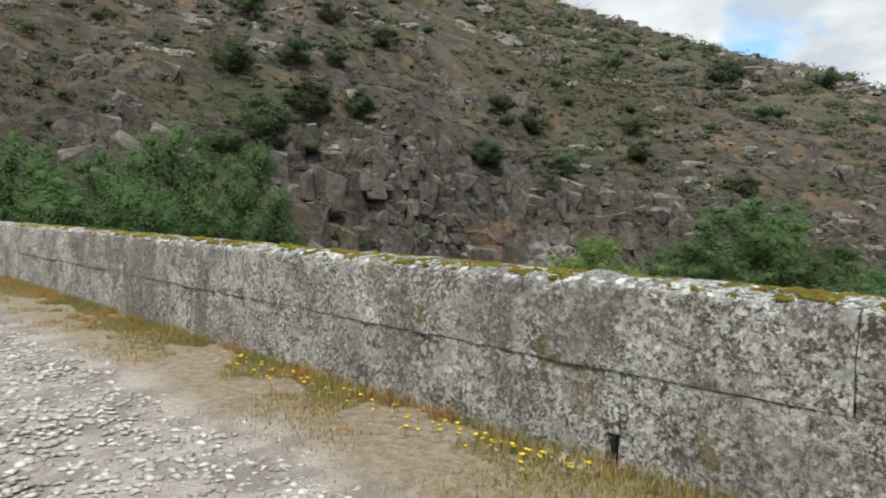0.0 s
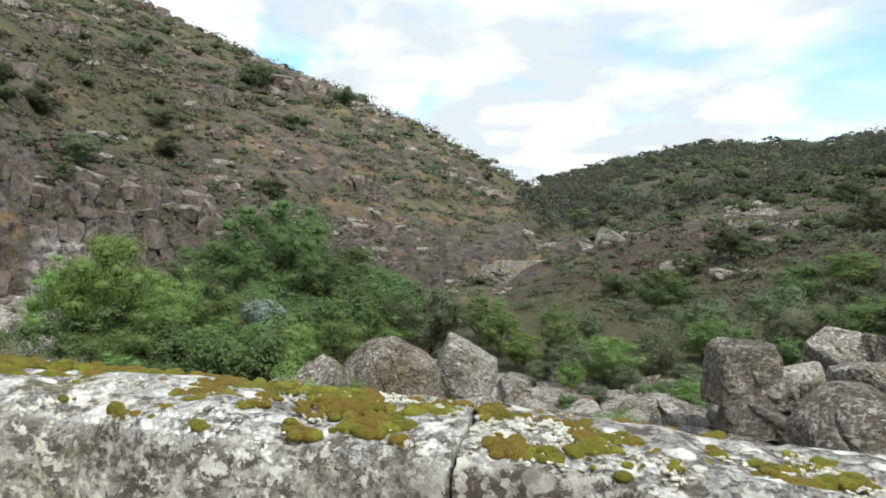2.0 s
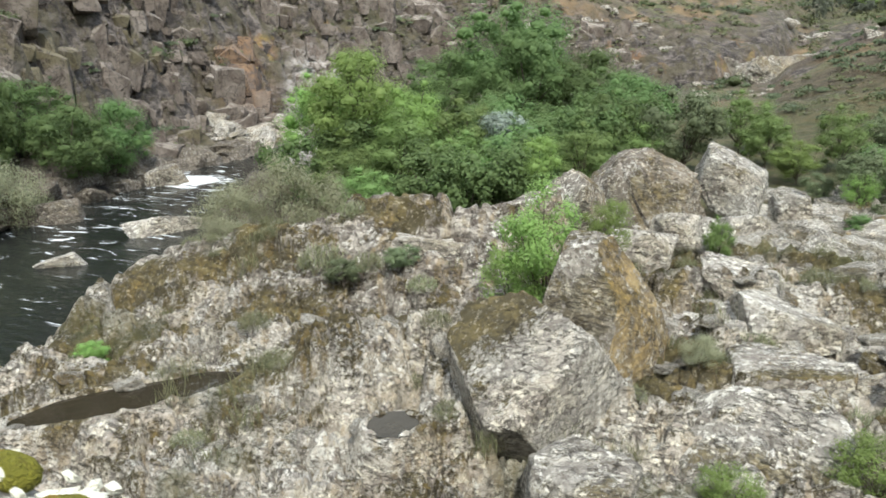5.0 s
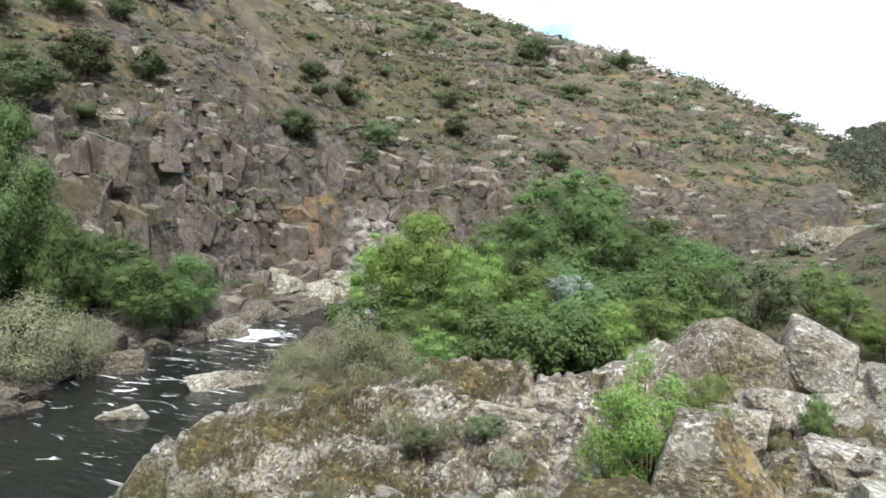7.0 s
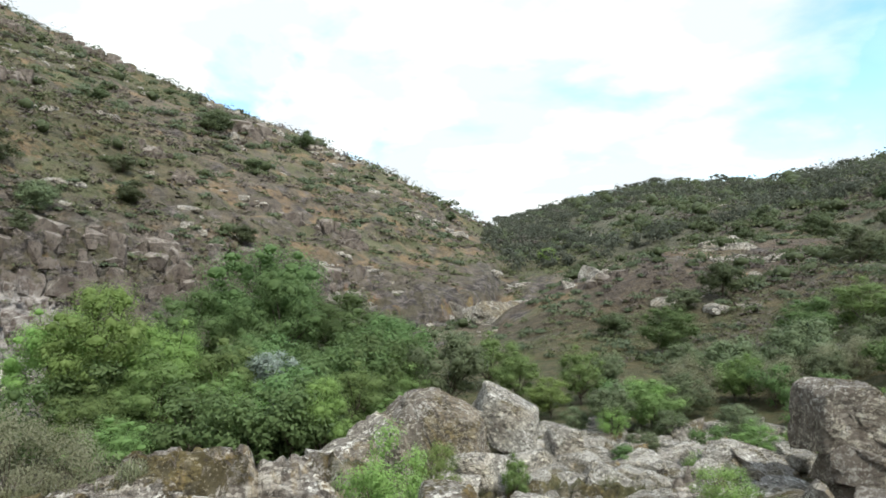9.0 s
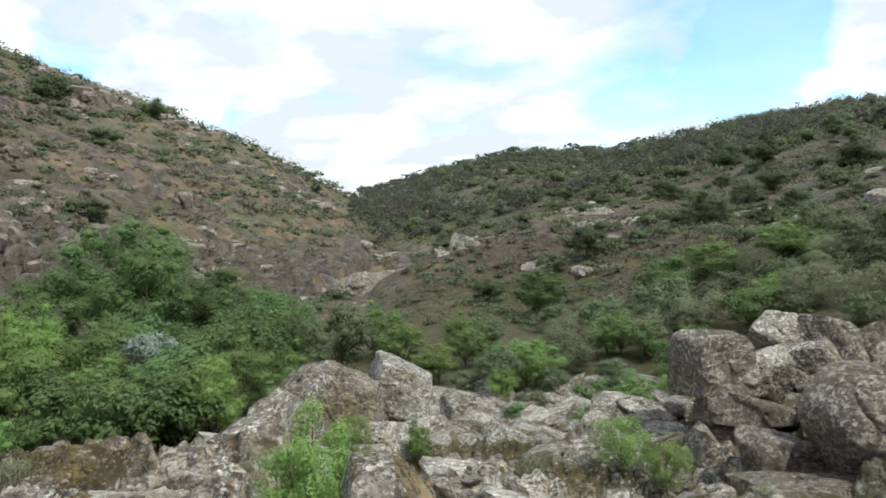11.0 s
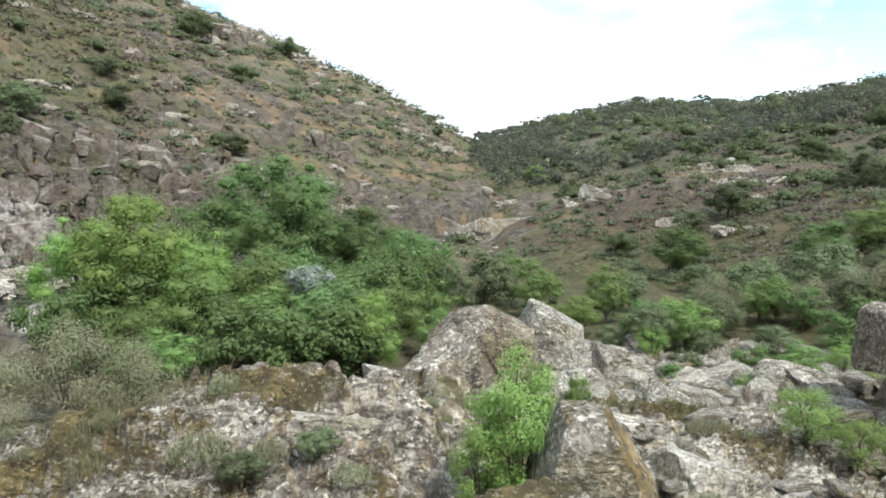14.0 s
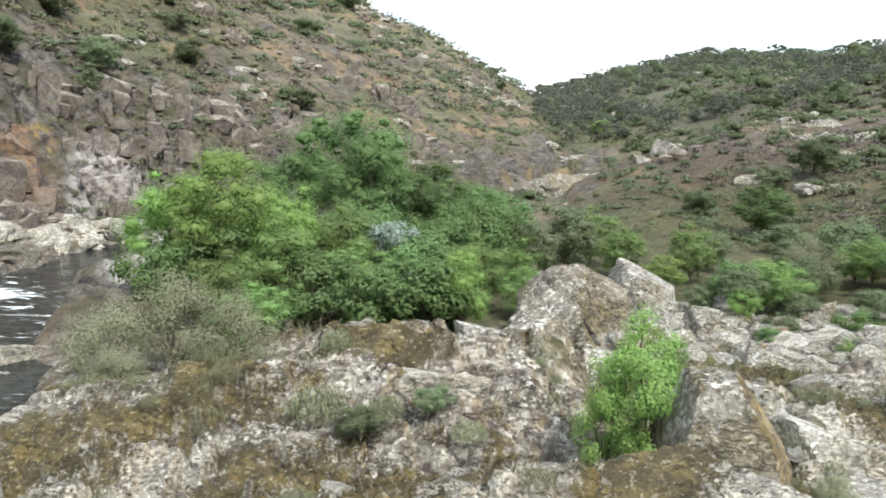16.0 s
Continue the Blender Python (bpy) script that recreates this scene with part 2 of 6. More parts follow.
    swell = fbm(x / 28, y / 28, 5, 101) * 2.6 + fbm(x / 6, y / 6, 4, 111) * 0.9
    h = h + far * swell * (0.35 + 0.65 * smooth(70, 120, r)) * (1 - 0.75 * smooth(-12, 0, rr - sky))
    q = (h + 3.0 * fbm(x / 9, y / 9, 3, 113)) / 4.2
    q = q - np.floor(q)
    broken = smooth(66, 90, r) * smooth(-0.12, 0.25, fbm(x / 15, y / 15, 4, 115)) * (1 - smooth(-30, -5, rr - sky)) * (1 - 0.6 * smooth(2, -6, az)) * (1 - cliff)
    h = h + broken * 0.6 * 4.2 * (smooth(0.5, 1.0, q) - q)
    ledge = broken * smooth(0.62, 0.75, q) * (1 - smooth(0.95, 1.0, q)) * smooth(-0.2, 0.2, fbm(x / 4, y / 4, 3, 117))
    v, j1, j2, j3, ox, oy = worley(x / 3.6, y / 3.6, 121)
    out = smooth(0.93, 0.99, j1 + 0.25 * fbm(x / 40, y / 40, 3, 131))
    bump = out * smooth(0.02, 0.22, v) * (0.15 + 0.5 * j2) * (1 + 1.2 * fbm(x / 1.2, y / 1.2, 3, 125))
    h = h + far * bump * smooth(-6, 6, z)
    # river bed and its banks
    d, w = river(x, y)
    bed = smooth(-1.5, 1.6, d - w - 0.9 * fbm(x / 3.5, y / 3.5, 3, 141))
    h = np.where(r < 140, np.minimum(h, -7.6 + (h + 7.6) * bed), h)
    shore = (1 - smooth(1.5, 9, d - w)) * bed * smooth(30, 44, np.hypot(x + 4, y))
    h = h + shore * np.abs(fbm(x / 1.6, y / 1.6, 4, 151)) * 1.6
    # hollows and pools in the shelf
    for cx, cy, a, b, turn, depth in HOLLOWS:
        h = h - depth * (1 - smooth(0.6, 1.25, pit(x, y, cx, cy, a, b, turn) + 0.2 * fbm(x, y, 3, 165)))
    for cx, cy, a, b, turn, floor in POOLS:
        q = pit(x, y, cx, cy, a, b, turn) + 0.25 * fbm(x / 0.9, y / 0.9, 3, 161)
        bowl = floor - 0.32 + 0.42 * smooth(0.7, 1.25, q)
        h = bowl + (h - bowl) * smooth(1.15, 2.3, q)
    rocky = np.clip(rock_near + cliff * smooth(-0.3, 0.5, 0.5 + fbm(x / 7, y / 7, 4, 171)) + far * out * smooth(0.0, 0.12, v) + 0.85 * ledge + shore, 0, 1)
    return h, rocky, cliff


HOLLOWS = [(-5.6, 9.25, 0.9, 0.35, 25, 0.8), (-10.4, 16.3, 1.2, 0.4, 12, 0.75), (-8.55, 19.2, 0.25, 0.9, 10, 0.9), (-6.7, 9.3, 0.3, 1.3, -35, 0.7), (-8.0, 10.9, 0.25, 1.2, 15, 0.6), (5.4, 16.9, 1.4, 0.9, 20, 1.2)]
POOLS = [(-13.2, 9.0, 2.1, 0.55, 50, -5.2), (-7.5, 9.7, 0.42, 0.36, 20, -5.0), (3.0, 14.6, 1.5, 0.8, 10, -4.6)]


def ground_z(x, y):
    return float(land(np.array([x]), np.array([y]))[0][0])


# ---- building helpers ----


def part(name, data, material, parent=None, label=""):
    if isinstance(data, bmesh.types.BMesh):
        me = bpy.data.meshes.new(name)
        data.to_mesh(me)
        data.free()
        data = me
    ob = new(name, data)
    if material and not data.materials:
        data.materials.append(material)
    if parent:
        ob.parent = parent
    return tagged(ob, label) if label else ob


def thing(name, label, category, group="", kind="", at=None):
    ob = new(name)
    ob.empty_display_size = 0.2
    if at is not None:
        ob.matrix_world = at
    return tagged(ob, label, category, group, kind)


def mesh_np(name, verts, faces, smooth_shade=False, material=None):
    """A mesh from arrays of corners and of faces that all have as many corners."""
    verts, faces = np.asarray(verts, np.float32), np.asarray(faces, np.int32)
    me = bpy.data.meshes.new(name)
    n, k = faces.shape
    me.vertices.add(len(verts))
    me.vertices.foreach_set("co", verts.ravel())
    me.loops.add(n * k)
    me.loops.foreach_set("vertex_index", faces.ravel())
    me.polygons.add(n)
    me.polygons.foreach_set("loop_start", np.arange(0, n * k, k, dtype=np.int32))
    me.polygons.foreach_set("use_smooth", np.full(n, smooth_shade))
    me.update(calc_edges=True)
    if material:
        me.materials.append(material)
    return me


def grid_faces(nu, nv, wrap=False):
    """Quads of a grid of nu rows by nv columns."""
    u = np.arange(nu - 1)[:, None]
    v = np.arange(nv if wrap else nv - 1)[None, :]
    a, b = u * nv + v, u * nv + (v + 1) % nv
    return np.stack([a, b, b + nv, a + nv], -1).reshape(-1, 4)


def tube(points, radii, sides=7):
    """Corners and quads of a tapered round limb along the points."""
    points = [Vector(p) for p in points]
    verts = []
    for k, p in enumerate(points):
        way = (points[min(k + 1, len(points) - 1)] - points[max(k - 1, 0)]).normalized()
        side = way.orthogonal().normalized()
        up = way.cross(side)
        for s in range(sides):
            a = 2 * math.pi * s / sides
            verts.append(p + (side * math.cos(a) + up * math.sin(a)) * radii[k])
    return np.array(verts), grid_faces(len(points), sides, True)


def joined(pieces):
    verts, faces, n = [], [], 0
    for v, f in pieces:
        verts.append(v)
        faces.append(f + n)
        n += len(v)
    return np.concatenate(verts), np.concatenate(faces)


def add_values(me, name, values):
    at = me.attributes.new(name, "FLOAT", "POINT")
    at.data.foreach_set("value", np.asarray(values, np.float32))


# ---- materials ----


class Nodes:
    """A short way to write node materials."""

    def __init__(self, name):
        self.mat = bpy.data.materials.new(name)
        self.mat.use_nodes = True
        self.tree = self.mat.node_tree
        self.bsdf = self.tree.nodes["Principled BSDF"]
        self.out = self.tree.nodes["Material Output"]
        self.place = self.add("ShaderNodeTexCoord").outputs["Object"]

    def add(self, kind):
        return self.tree.nodes.new(kind)

    def put(self, value, socket):
        if isinstance(value, bpy.types.NodeSocket):
            self.tree.links.new(value, socket)
        elif isinstance(value, tuple) and len(value) == 3 and socket.type == "RGBA":
            socket.default_value = (*value, 1)
        else:
            socket.default_value = value

    def noise(self, scale, detail=6, rough=0.55, distort=0.0, vec=None):
        nd = self.add("ShaderNodeTexNoise")
        nd.inputs["Scale"].default_value, nd.inputs["Detail"].default_value = scale, detail
        nd.inputs["Roughness"].default_value, nd.inputs["Distortion"].default_value = rough, distort
        self.put(vec or self.place, nd.inputs["Vector"])
        return nd.outputs["Fac"]

    def cells(self, scale, feature="F1", out="Distance", vec=None, jitter=1.0):
        nd = self.add("ShaderNodeTexVoronoi")
        nd.feature = feature
        nd.inputs["Scale"].default_value, nd.inputs["Randomness"].default_value = scale, jitter
        self.put(vec or self.place, nd.inputs["Vector"])
        return nd.outputs[out]

    def stretch(self, x, y, z, turn=(0, 0, 0)):
        nd = self.add("ShaderNodeMapping")
        nd.inputs["Scale"].default_value = (x, y, z)
        nd.inputs["Rotation"].default_value = turn
        self.put(self.place, nd.inputs["Vector"])
        return nd.outputs[0]

    def step(self, value, lo, hi):
        nd = self.add("ShaderNodeMapRange")
        nd.interpolation_type = "SMOOTHSTEP"
        self.put(value, nd.inputs["Value"])
        nd.inputs["From Min"].default_value, nd.inputs["From Max"].default_value = lo, hi
        return nd.outputs[0]

    def math(self, op, a, b=0.0):
        nd = self.add("ShaderNodeMath")
        nd.operation = op
        self.put(a, nd.inputs[0])
        self.put(b, nd.inputs[1])
        return nd.outputs[0]

    def mix(self, fac, a, b):
        nd = self.add("ShaderNodeMix")
        nd.data_type = "RGBA"
        self.put(fac, nd.inputs[0])
        self.put(a, nd.inputs[6])
        self.put(b, nd.inputs[7])
        return nd.outputs[2]

    def upward(self):
        geo = self.add("ShaderNodeNewGeometry")
        sep = self.add("ShaderNodeSeparateXYZ")
        self.put(geo.outputs["Normal"], sep.inputs[0])
        return sep.outputs["Z"]

    def island(self):
        return self.add("ShaderNodeNewGeometry").outputs["Random Per Island"]

    def each(self):
        return self.add("ShaderNodeObjectInfo").outputs["Random"]

    def value(self, name):
        nd = self.add("ShaderNodeAttribute")
        nd.attribute_name = name
        return nd.outputs["Fac"]

    def finish(self, colour, rough=0.85, height=None, depth=0.02, strength=1.0, metal=0.0, spec=0.3):
        self.put(colour, self.bsdf.inputs["Base Color"])
        self.put(rough, self.bsdf.inputs["Roughness"])
        self.bsdf.inputs["Metallic"].default_value = metal
        self.bsdf.inputs["Specular IOR Level"].default_value = spec
        if height is not None:
            b = self.add("ShaderNodeBump")
            b.inputs["Distance"].default_value, b.inputs["Strength"].default_value = depth, strength
            self.put(height, b.inputs["Height"])
            self.put(b.outputs[0], self.bsdf.inputs["Normal"])
        return self.mat


def granite(n, warm=0.0, moss=1.0, pale=1.0, tone=1.0, rust=0.0, mossy_side=None, bare=0.505, swath=None, steep=0.2, crust=None):
    """Colour and height of weathered granite with lichen and moss; rust is the share of orange moss on east-leaning faces."""
    big, mid, fine = n.noise(0.55, 5), n.noise(2.2, 9, 0.68), n.noise(15, 6, 0.72)
    base = n.mix(n.step(mid, 0.36, 0.64), (0.24 + warm * 0.03, 0.222 + warm * 0.01, 0.20), (0.54 + warm * 0.05, 0.515 + warm * 0.02, 0.455))
    base = n.mix(n.math("MULTIPLY", n.step(big, 0.5, 0.62), 0.5), base, (0.40, 0.325, 0.245))
    grain = n.stretch(0.9, 1.25, 1.3, (0.25, 0.1, 0.45))
    band = n.noise(1.5, 9, 0.66, 0.35, n.stretch(0.55, 1.9, 2.6, (0.25, 0.1, 0.45)))
    crack = n.math("MULTIPLY", n.step(n.math("ABSOLUTE", n.math("SUBTRACT", band, 0.5)), 0.018, 0.0), n.step(n.noise(0.8, 3), 0.40, 0.52))
    broad = n.noise(1.3, 6, 0.6)
    dark = n.math("MULTIPLY", n.step(n.noise(9.0, 10, 0.78, 0.2, grain), 0.535, 0.565), n.step(broad, 0.66, 0.42))
    base = n.mix(n.math("MULTIPLY", dark, 0.8), base, (0.095, 0.083, 0.068))
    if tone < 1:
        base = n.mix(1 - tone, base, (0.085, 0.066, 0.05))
    if crust:
        base = n.mix(n.math("MULTIPLY", n.value(crust), n.step(n.noise(2.6, 9, 0.72), 0.35, 0.6)), base, (0.088, 0.07, 0.056))
    bend = n.add("ShaderNodeTexNoise")
    bend.inputs["Scale"].default_value, bend.inputs["Detail"].default_value = 1.4, 4
    n.put(n.place, bend.inputs["Vector"])
    warp = n.add("ShaderNodeVectorMath")
    n.put(n.stretch(0.8, 1.5, 1.7, (0.25, 0.1, 0.45)), warp.inputs[0])
    n.put(bend.outputs["Color"], warp.inputs[1])
    plates = n.add("ShaderNodeSeparateColor")
    n.put(n.cells(1.9, "F1", "Color", warp.outputs[0]), plates.inputs[0])
    chips = n.add("ShaderNodeSeparateColor")
    n.put(n.cells(5.5, "F1", "Color", warp.outputs[0]), chips.inputs[0])
    seam = n.step(n.cells(5.5, "DISTANCE_TO_EDGE", "Distance", warp.outputs[0]), 0.05, 0.0)
    scaly = n.step(n.noise(0.7, 6, 0.65), 0.42, 0.56)
    base = n.mix(n.math("MULTIPLY", n.math("MULTIPLY", n.step(chips.outputs[1], 0.3, 0.95), scaly), 0.55 * pale), base, (0.66, 0.61, 0.52))
    base = n.mix(n.math("MULTIPLY", n.math("MULTIPLY", n.step(chips.outputs[2], 0.72, 0.9), scaly), 0.6), base, (0.12, 0.10, 0.085))
    white = n.math("MULTIPLY", n.step(n.noise(6.0, 10, 0.76, 0.3, grain), 0.52, 0.54), n.step(n.noise(1.7, 7, 0.62), 0.38, 0.50))
    if crust:
        white = n.math("MULTIPLY", white, n.math("SUBTRACT", 1.0, n.math("MULTIPLY", n.value(crust), n.step(n.noise(1.1, 8, 0.7), 0.34, 0.50))))
    base = n.mix(n.math("MULTIPLY", white, 0.92 * pale), base, n.mix(n.step(big, 0.42, 0.56), (0.80, 0.775, 0.70), (0.80, 0.74, 0.60)))
    patch = n.math("MULTIPLY", n.step(n.noise(3.2, 9, 0.7, 0.3), 0.58, 0.61), 0.75 * pale)
    base = n.mix(patch, base, (0.70, 0.68, 0.61))
    base = n.mix(n.math("MULTIPLY", n.step(fine, 0.44, 0.64), 0.28), base, (0.14, 0.125, 0.11))
    up = n.step(n.upward(), steep, steep + 0.5)
    spread = n.math("ADD", n.math("MULTIPLY", n.noise(0.42, 7, 0.65), 0.62), n.math("MULTIPLY", n.noise(9, 9, 0.78), 0.38))
    if mossy_side:
        dot = n.add("ShaderNodeVectorMath")
        dot.operation = "DOT_PRODUCT"
        n.put(n.place, dot.inputs[0])
        dot.inputs[1].default_value = mossy_side
        spread = n.math("ADD", spread, dot.outputs["Value"])
    if swath:
        spread = n.math("ADD", spread, n.math("MULTIPLY", n.value(swath), 0.13))
    mossy = n.math("MULTIPLY", n.math("MULTIPLY", up, n.step(spread, bare, bare + 0.04)), min(0.85 * moss, 0.95))
    growth = n.mix(n.step(n.noise(1.6, 9, 0.7), 0.44, 0.58), (0.058, 0.046, 0.017), (0.125, 0.096, 0.032))
    base = n.mix(mossy, base, n.mix(n.math("MULTIPLY", n.step(n.noise(7, 8, 0.75), 0.56, 0.6), 0.6), growth, (0.44, 0.39, 0.29)))
    if rust:
        geo = n.add("ShaderNodeNewGeometry")
        east = n.add("ShaderNodeVectorMath")
        east.operation = "DOT_PRODUCT"
        n.put(geo.outputs["Normal"], east.inputs[0])
        east.inputs[1].default_value = (0.82, -0.2, 0.5)
        on = n.math("MULTIPLY", n.step(east.outputs["Value"], 0.66, 0.84), n.step(n.noise(5, 9, 0.75), 0.36, 0.5))
        base = n.mix(n.math("MULTIPLY", on, rust), base, n.mix(n.step(n.noise(4, 7, 0.7), 0.4, 0.6), (0.14, 0.095, 0.035), (0.33, 0.225, 0.07)))
    base = n.mix(n.math("MULTIPLY", crack, 0.75), base, (0.06, 0.05, 0.04))
    base = n.mix(n.math("MULTIPLY", n.math("MULTIPLY", seam, scaly), 0.6), base, (0.05, 0.042, 0.036))
    height = n.math("SUBTRACT", n.math("ADD", n.math("MULTIPLY", mid, 0.8), n.math("MULTIPLY", fine, 0.45)), n.math("MULTIPLY", crack, 0.7))
    height = n.math("ADD", height, n.math("ADD", n.math("MULTIPLY", plates.outputs[0], 1.1), n.math("MULTIPLY", chips.outputs[0], 0.5)))
    height = n.math("ADD", height, n.math("MULTIPLY", n.math("ADD", white, mossy), 0.15))
    return base, height


def boulder_stone(name, warm=0.0, moss=1.0, pale=1.0, tone=1.0, rust=0.0, mossy_side=None, bare=0.505, steep=0.2):
    n = Nodes(name)
    c, h = granite(n, warm, moss, pale, tone, rust, mossy_side, bare, None, steep)
    return n.finish(c, 0.9, h, 0.11)


GRANITE = boulder_stone("granite", 0.0, 0.9, 0.95, 0.72)
GRANITE_PALE = boulder_stone("pale_granite", 0.3, 0.6, 1.0, 1.0)
GRANITE_DARK = boulder_stone("dark_granite", 0.2, 0.7, 0.95, 0.35, 0.3)
GRANITE_MOSSY = boulder_stone("mossy_granite", 0.3, 1.1, 0.9, 0.7, 0.7, None, 0.49)
GRANITE_WORN = boulder_stone("worn_granite", 0.3, 0.5, 0.9, 0.75)
GRANITE_BROWN = boulder_stone("brown_granite", 0.8, 0.9, 0.6, 0.22, 0.2, None, 0.49)
# near-black tone: paints in shade under the eastern ledge; also dark bank rock
GRANITE_BANK_AND_SHADE = boulder_stone("bank_and_shade_granite", 0.6, 0.4, 0.3, 0.12)
GRANITE_FLUSHED = boulder_stone("water_worn_granite", 0.2, 0.0, 0.35, 0.6)
GRANITE_SLAB = boulder_stone("half_mossy_granite", 0.2, 1.1, 0.8, 0.92, 0.0, (-0.10, 0.085, 0.0))
GRANITE_WEDGE = boulder_stone("lichened_granite", 0.4, 1.1, 0.95, 0.62, 0.75, None, 0.488, 0.1)


def ground_material():
    n = Nodes("hillside_and_rock")
    rock, rh = granite(n, 0.5, 1.1, 1.0, 1.0, 0.3, None, 0.505, "mossy", 0.2, "crusted")
    mid = n.noise(0.22, 9, 0.7)
    soil = n.mix(n.step(mid, 0.36, 0.64), (0.10, 0.082, 0.06), (0.235, 0.195, 0.14))
    soil = n.mix(n.math("MULTIPLY", n.step(n.noise(0.075, 7, 0.65, 0.3), 0.5, 0.58), 0.65), soil, (0.105, 0.085, 0.078))
    soil = n.mix(n.math("MULTIPLY", n.step(n.noise(0.045, 8, 0.66), 0.49, 0.58), 0.75), soil, (0.12, 0.132, 0.06))
    tan = n.math("MAXIMUM", n.value("tan"), n.step(n.noise(0.11, 8, 0.68, 0.4), 0.515, 0.59))
    soil = n.mix(n.math("MULTIPLY", tan, 0.75), soil, (0.285, 0.19, 0.105))
    soil = n.mix(n.math("MULTIPLY", n.step(n.noise(0.06, 9, 0.7, 0.5), 0.55, 0.61), 0.8), soil, (0.10, 0.128, 0.055))
    soil = n.mix(n.math("MULTIPLY", n.step(n.noise(0.09, 9, 0.72, 0.6), 0.56, 0.62), 0.75), soil, (0.075, 0.058, 0.058))
    soil = n.mix(n.math("MULTIPLY", n.step(n.noise(0.9, 9, 0.75), 0.52, 0.62), 0.6), soil, (0.062, 0.064, 0.036))
    soil = n.mix(n.math("MULTIPLY", n.step(n.noise(0.5, 9, 0.8), 0.63, 0.66), 0.6), soil, (0.28, 0.25, 0.215))
    soil = n.mix(n.math("MULTIPLY", n.step(n.noise(1.9, 7, 0.8), 0.5, 0.6), 0.5), soil, (0.215, 0.18, 0.12))
    soil = n.mix(n.math("MULTIPLY", n.value("brush"), 0.8), soil, n.mix(n.step(n.noise(0.8, 9, 0.75), 0.42, 0.6), (0.068, 0.052, 0.044), (0.15, 0.115, 0.085)))
    # weathered crags: dark joints, rust and sulphur stains
    streak = n.stretch(0.5, 0.5, 1.2)
    face = n.mix(n.step(n.noise(0.9, 10, 0.76, 0.4, streak), 0.40, 0.63), (0.048, 0.041, 0.038), (0.245, 0.212, 0.19))
    face = n.mix(n.math("MULTIPLY", n.step(n.math("ABSOLUTE", n.math("SUBTRACT", n.noise(0.8, 9, 0.65, 0.6), 0.5)), 0.022, 0.0), 0.75), face, (0.03, 0.026, 0.024))
    rust = n.math("MULTIPLY", n.math("MAXIMUM", n.value("stain"), n.step(n.noise(0.11, 6, 0.6), 0.60, 0.65)), n.step(n.noise(0.7, 6), 0.4, 0.55))
    face = n.mix(n.math("MULTIPLY", rust, 0.65), face, n.mix(n.step(n.noise(0.4, 5), 0.52, 0.6), (0.30, 0.17, 0.09), (0.44, 0.31, 0.09)))
    face = n.mix(n.math("MULTIPLY", n.step(n.noise(0.35, 9, 0.75), 0.47, 0.56), 0.7), face, (0.115, 0.10, 0.06))
    face = n.mix(n.math("MULTIPLY", n.value("washed"), n.step(n.noise(0.5, 8, 0.7), 0.36, 0.5)), face, n.mix(n.step(n.noise(0.9, 9, 0.75, 0, streak), 0.42, 0.58), (0.20, 0.18, 0.168), (0.47, 0.435, 0.405)))
    colour = n.mix(n.value("rocky"), soil, n.mix(n.value("distant"), rock, face))
    colour = n.mix(n.math("MULTIPLY", n.value("cliff"), n.step(n.math("SUBTRACT", 1.0, n.upward()), 0.05, 0.3)), colour, face)
    colour = n.mix(n.value("grass"), colour, n.mix(n.step(n.noise(1.1, 7, 0.65), 0.4, 0.62), (0.058, 0.068, 0.025), (0.125, 0.11, 0.052)))
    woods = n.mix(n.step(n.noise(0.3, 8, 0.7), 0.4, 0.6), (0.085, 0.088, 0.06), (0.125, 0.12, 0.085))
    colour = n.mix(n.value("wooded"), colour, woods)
    return n.finish(colour, 0.95, n.math("ADD", rh, n.math("ADD", n.math("MULTIPLY", mid, 4.0), n.math("MULTIPLY", n.math("MULTIPLY", n.noise(1.1, 7, 0.7), n.value("distant")), 4.0))), 0.12)


GROUND = ground_material()


def leaf_material(name, dark, light, through=0.45, dry=(0.1, 0.09, 0.04), dryness=0.0):
    n = Nodes(name)
    c = n.mix(n.island(), dark, light)
    c = n.mix(n.math("MULTIPLY", n.step(n.noise(0.45, 4), 0.42, 0.62), 0.55), c, dark)
    if dryness:
        c = n.mix(n.math("MULTIPLY", n.step(n.noise(0.8, 5), 0.45, 0.6), dryness), c, dry)
    hsv = n.add("ShaderNodeHueSaturation")
    n.put(c, hsv.inputs["Color"])
    n.put(n.math("ADD", n.math("MULTIPLY", n.each(), 0.035), 0.4825), hsv.inputs["Hue"])
    n.put(n.math("ADD", n.math("MULTIPLY", n.each(), 0.55), 0.72), hsv.inputs["Value"])
    n.finish(hsv.outputs[0], 0.6, spec=0.25)
    glow = n.add("ShaderNodeBsdfTranslucent")
    n.put(hsv.outputs[0], glow.inputs["Color"])
    mix = n.add("ShaderNodeMixShader")
    mix.inputs[0].default_value = through
    n.put(n.bsdf.outputs[0], mix.inputs[1])
    n.put(glow.outputs[0], mix.inputs[2])
    n.put(mix.outputs[0], n.out.inputs[0])
    return n.mat


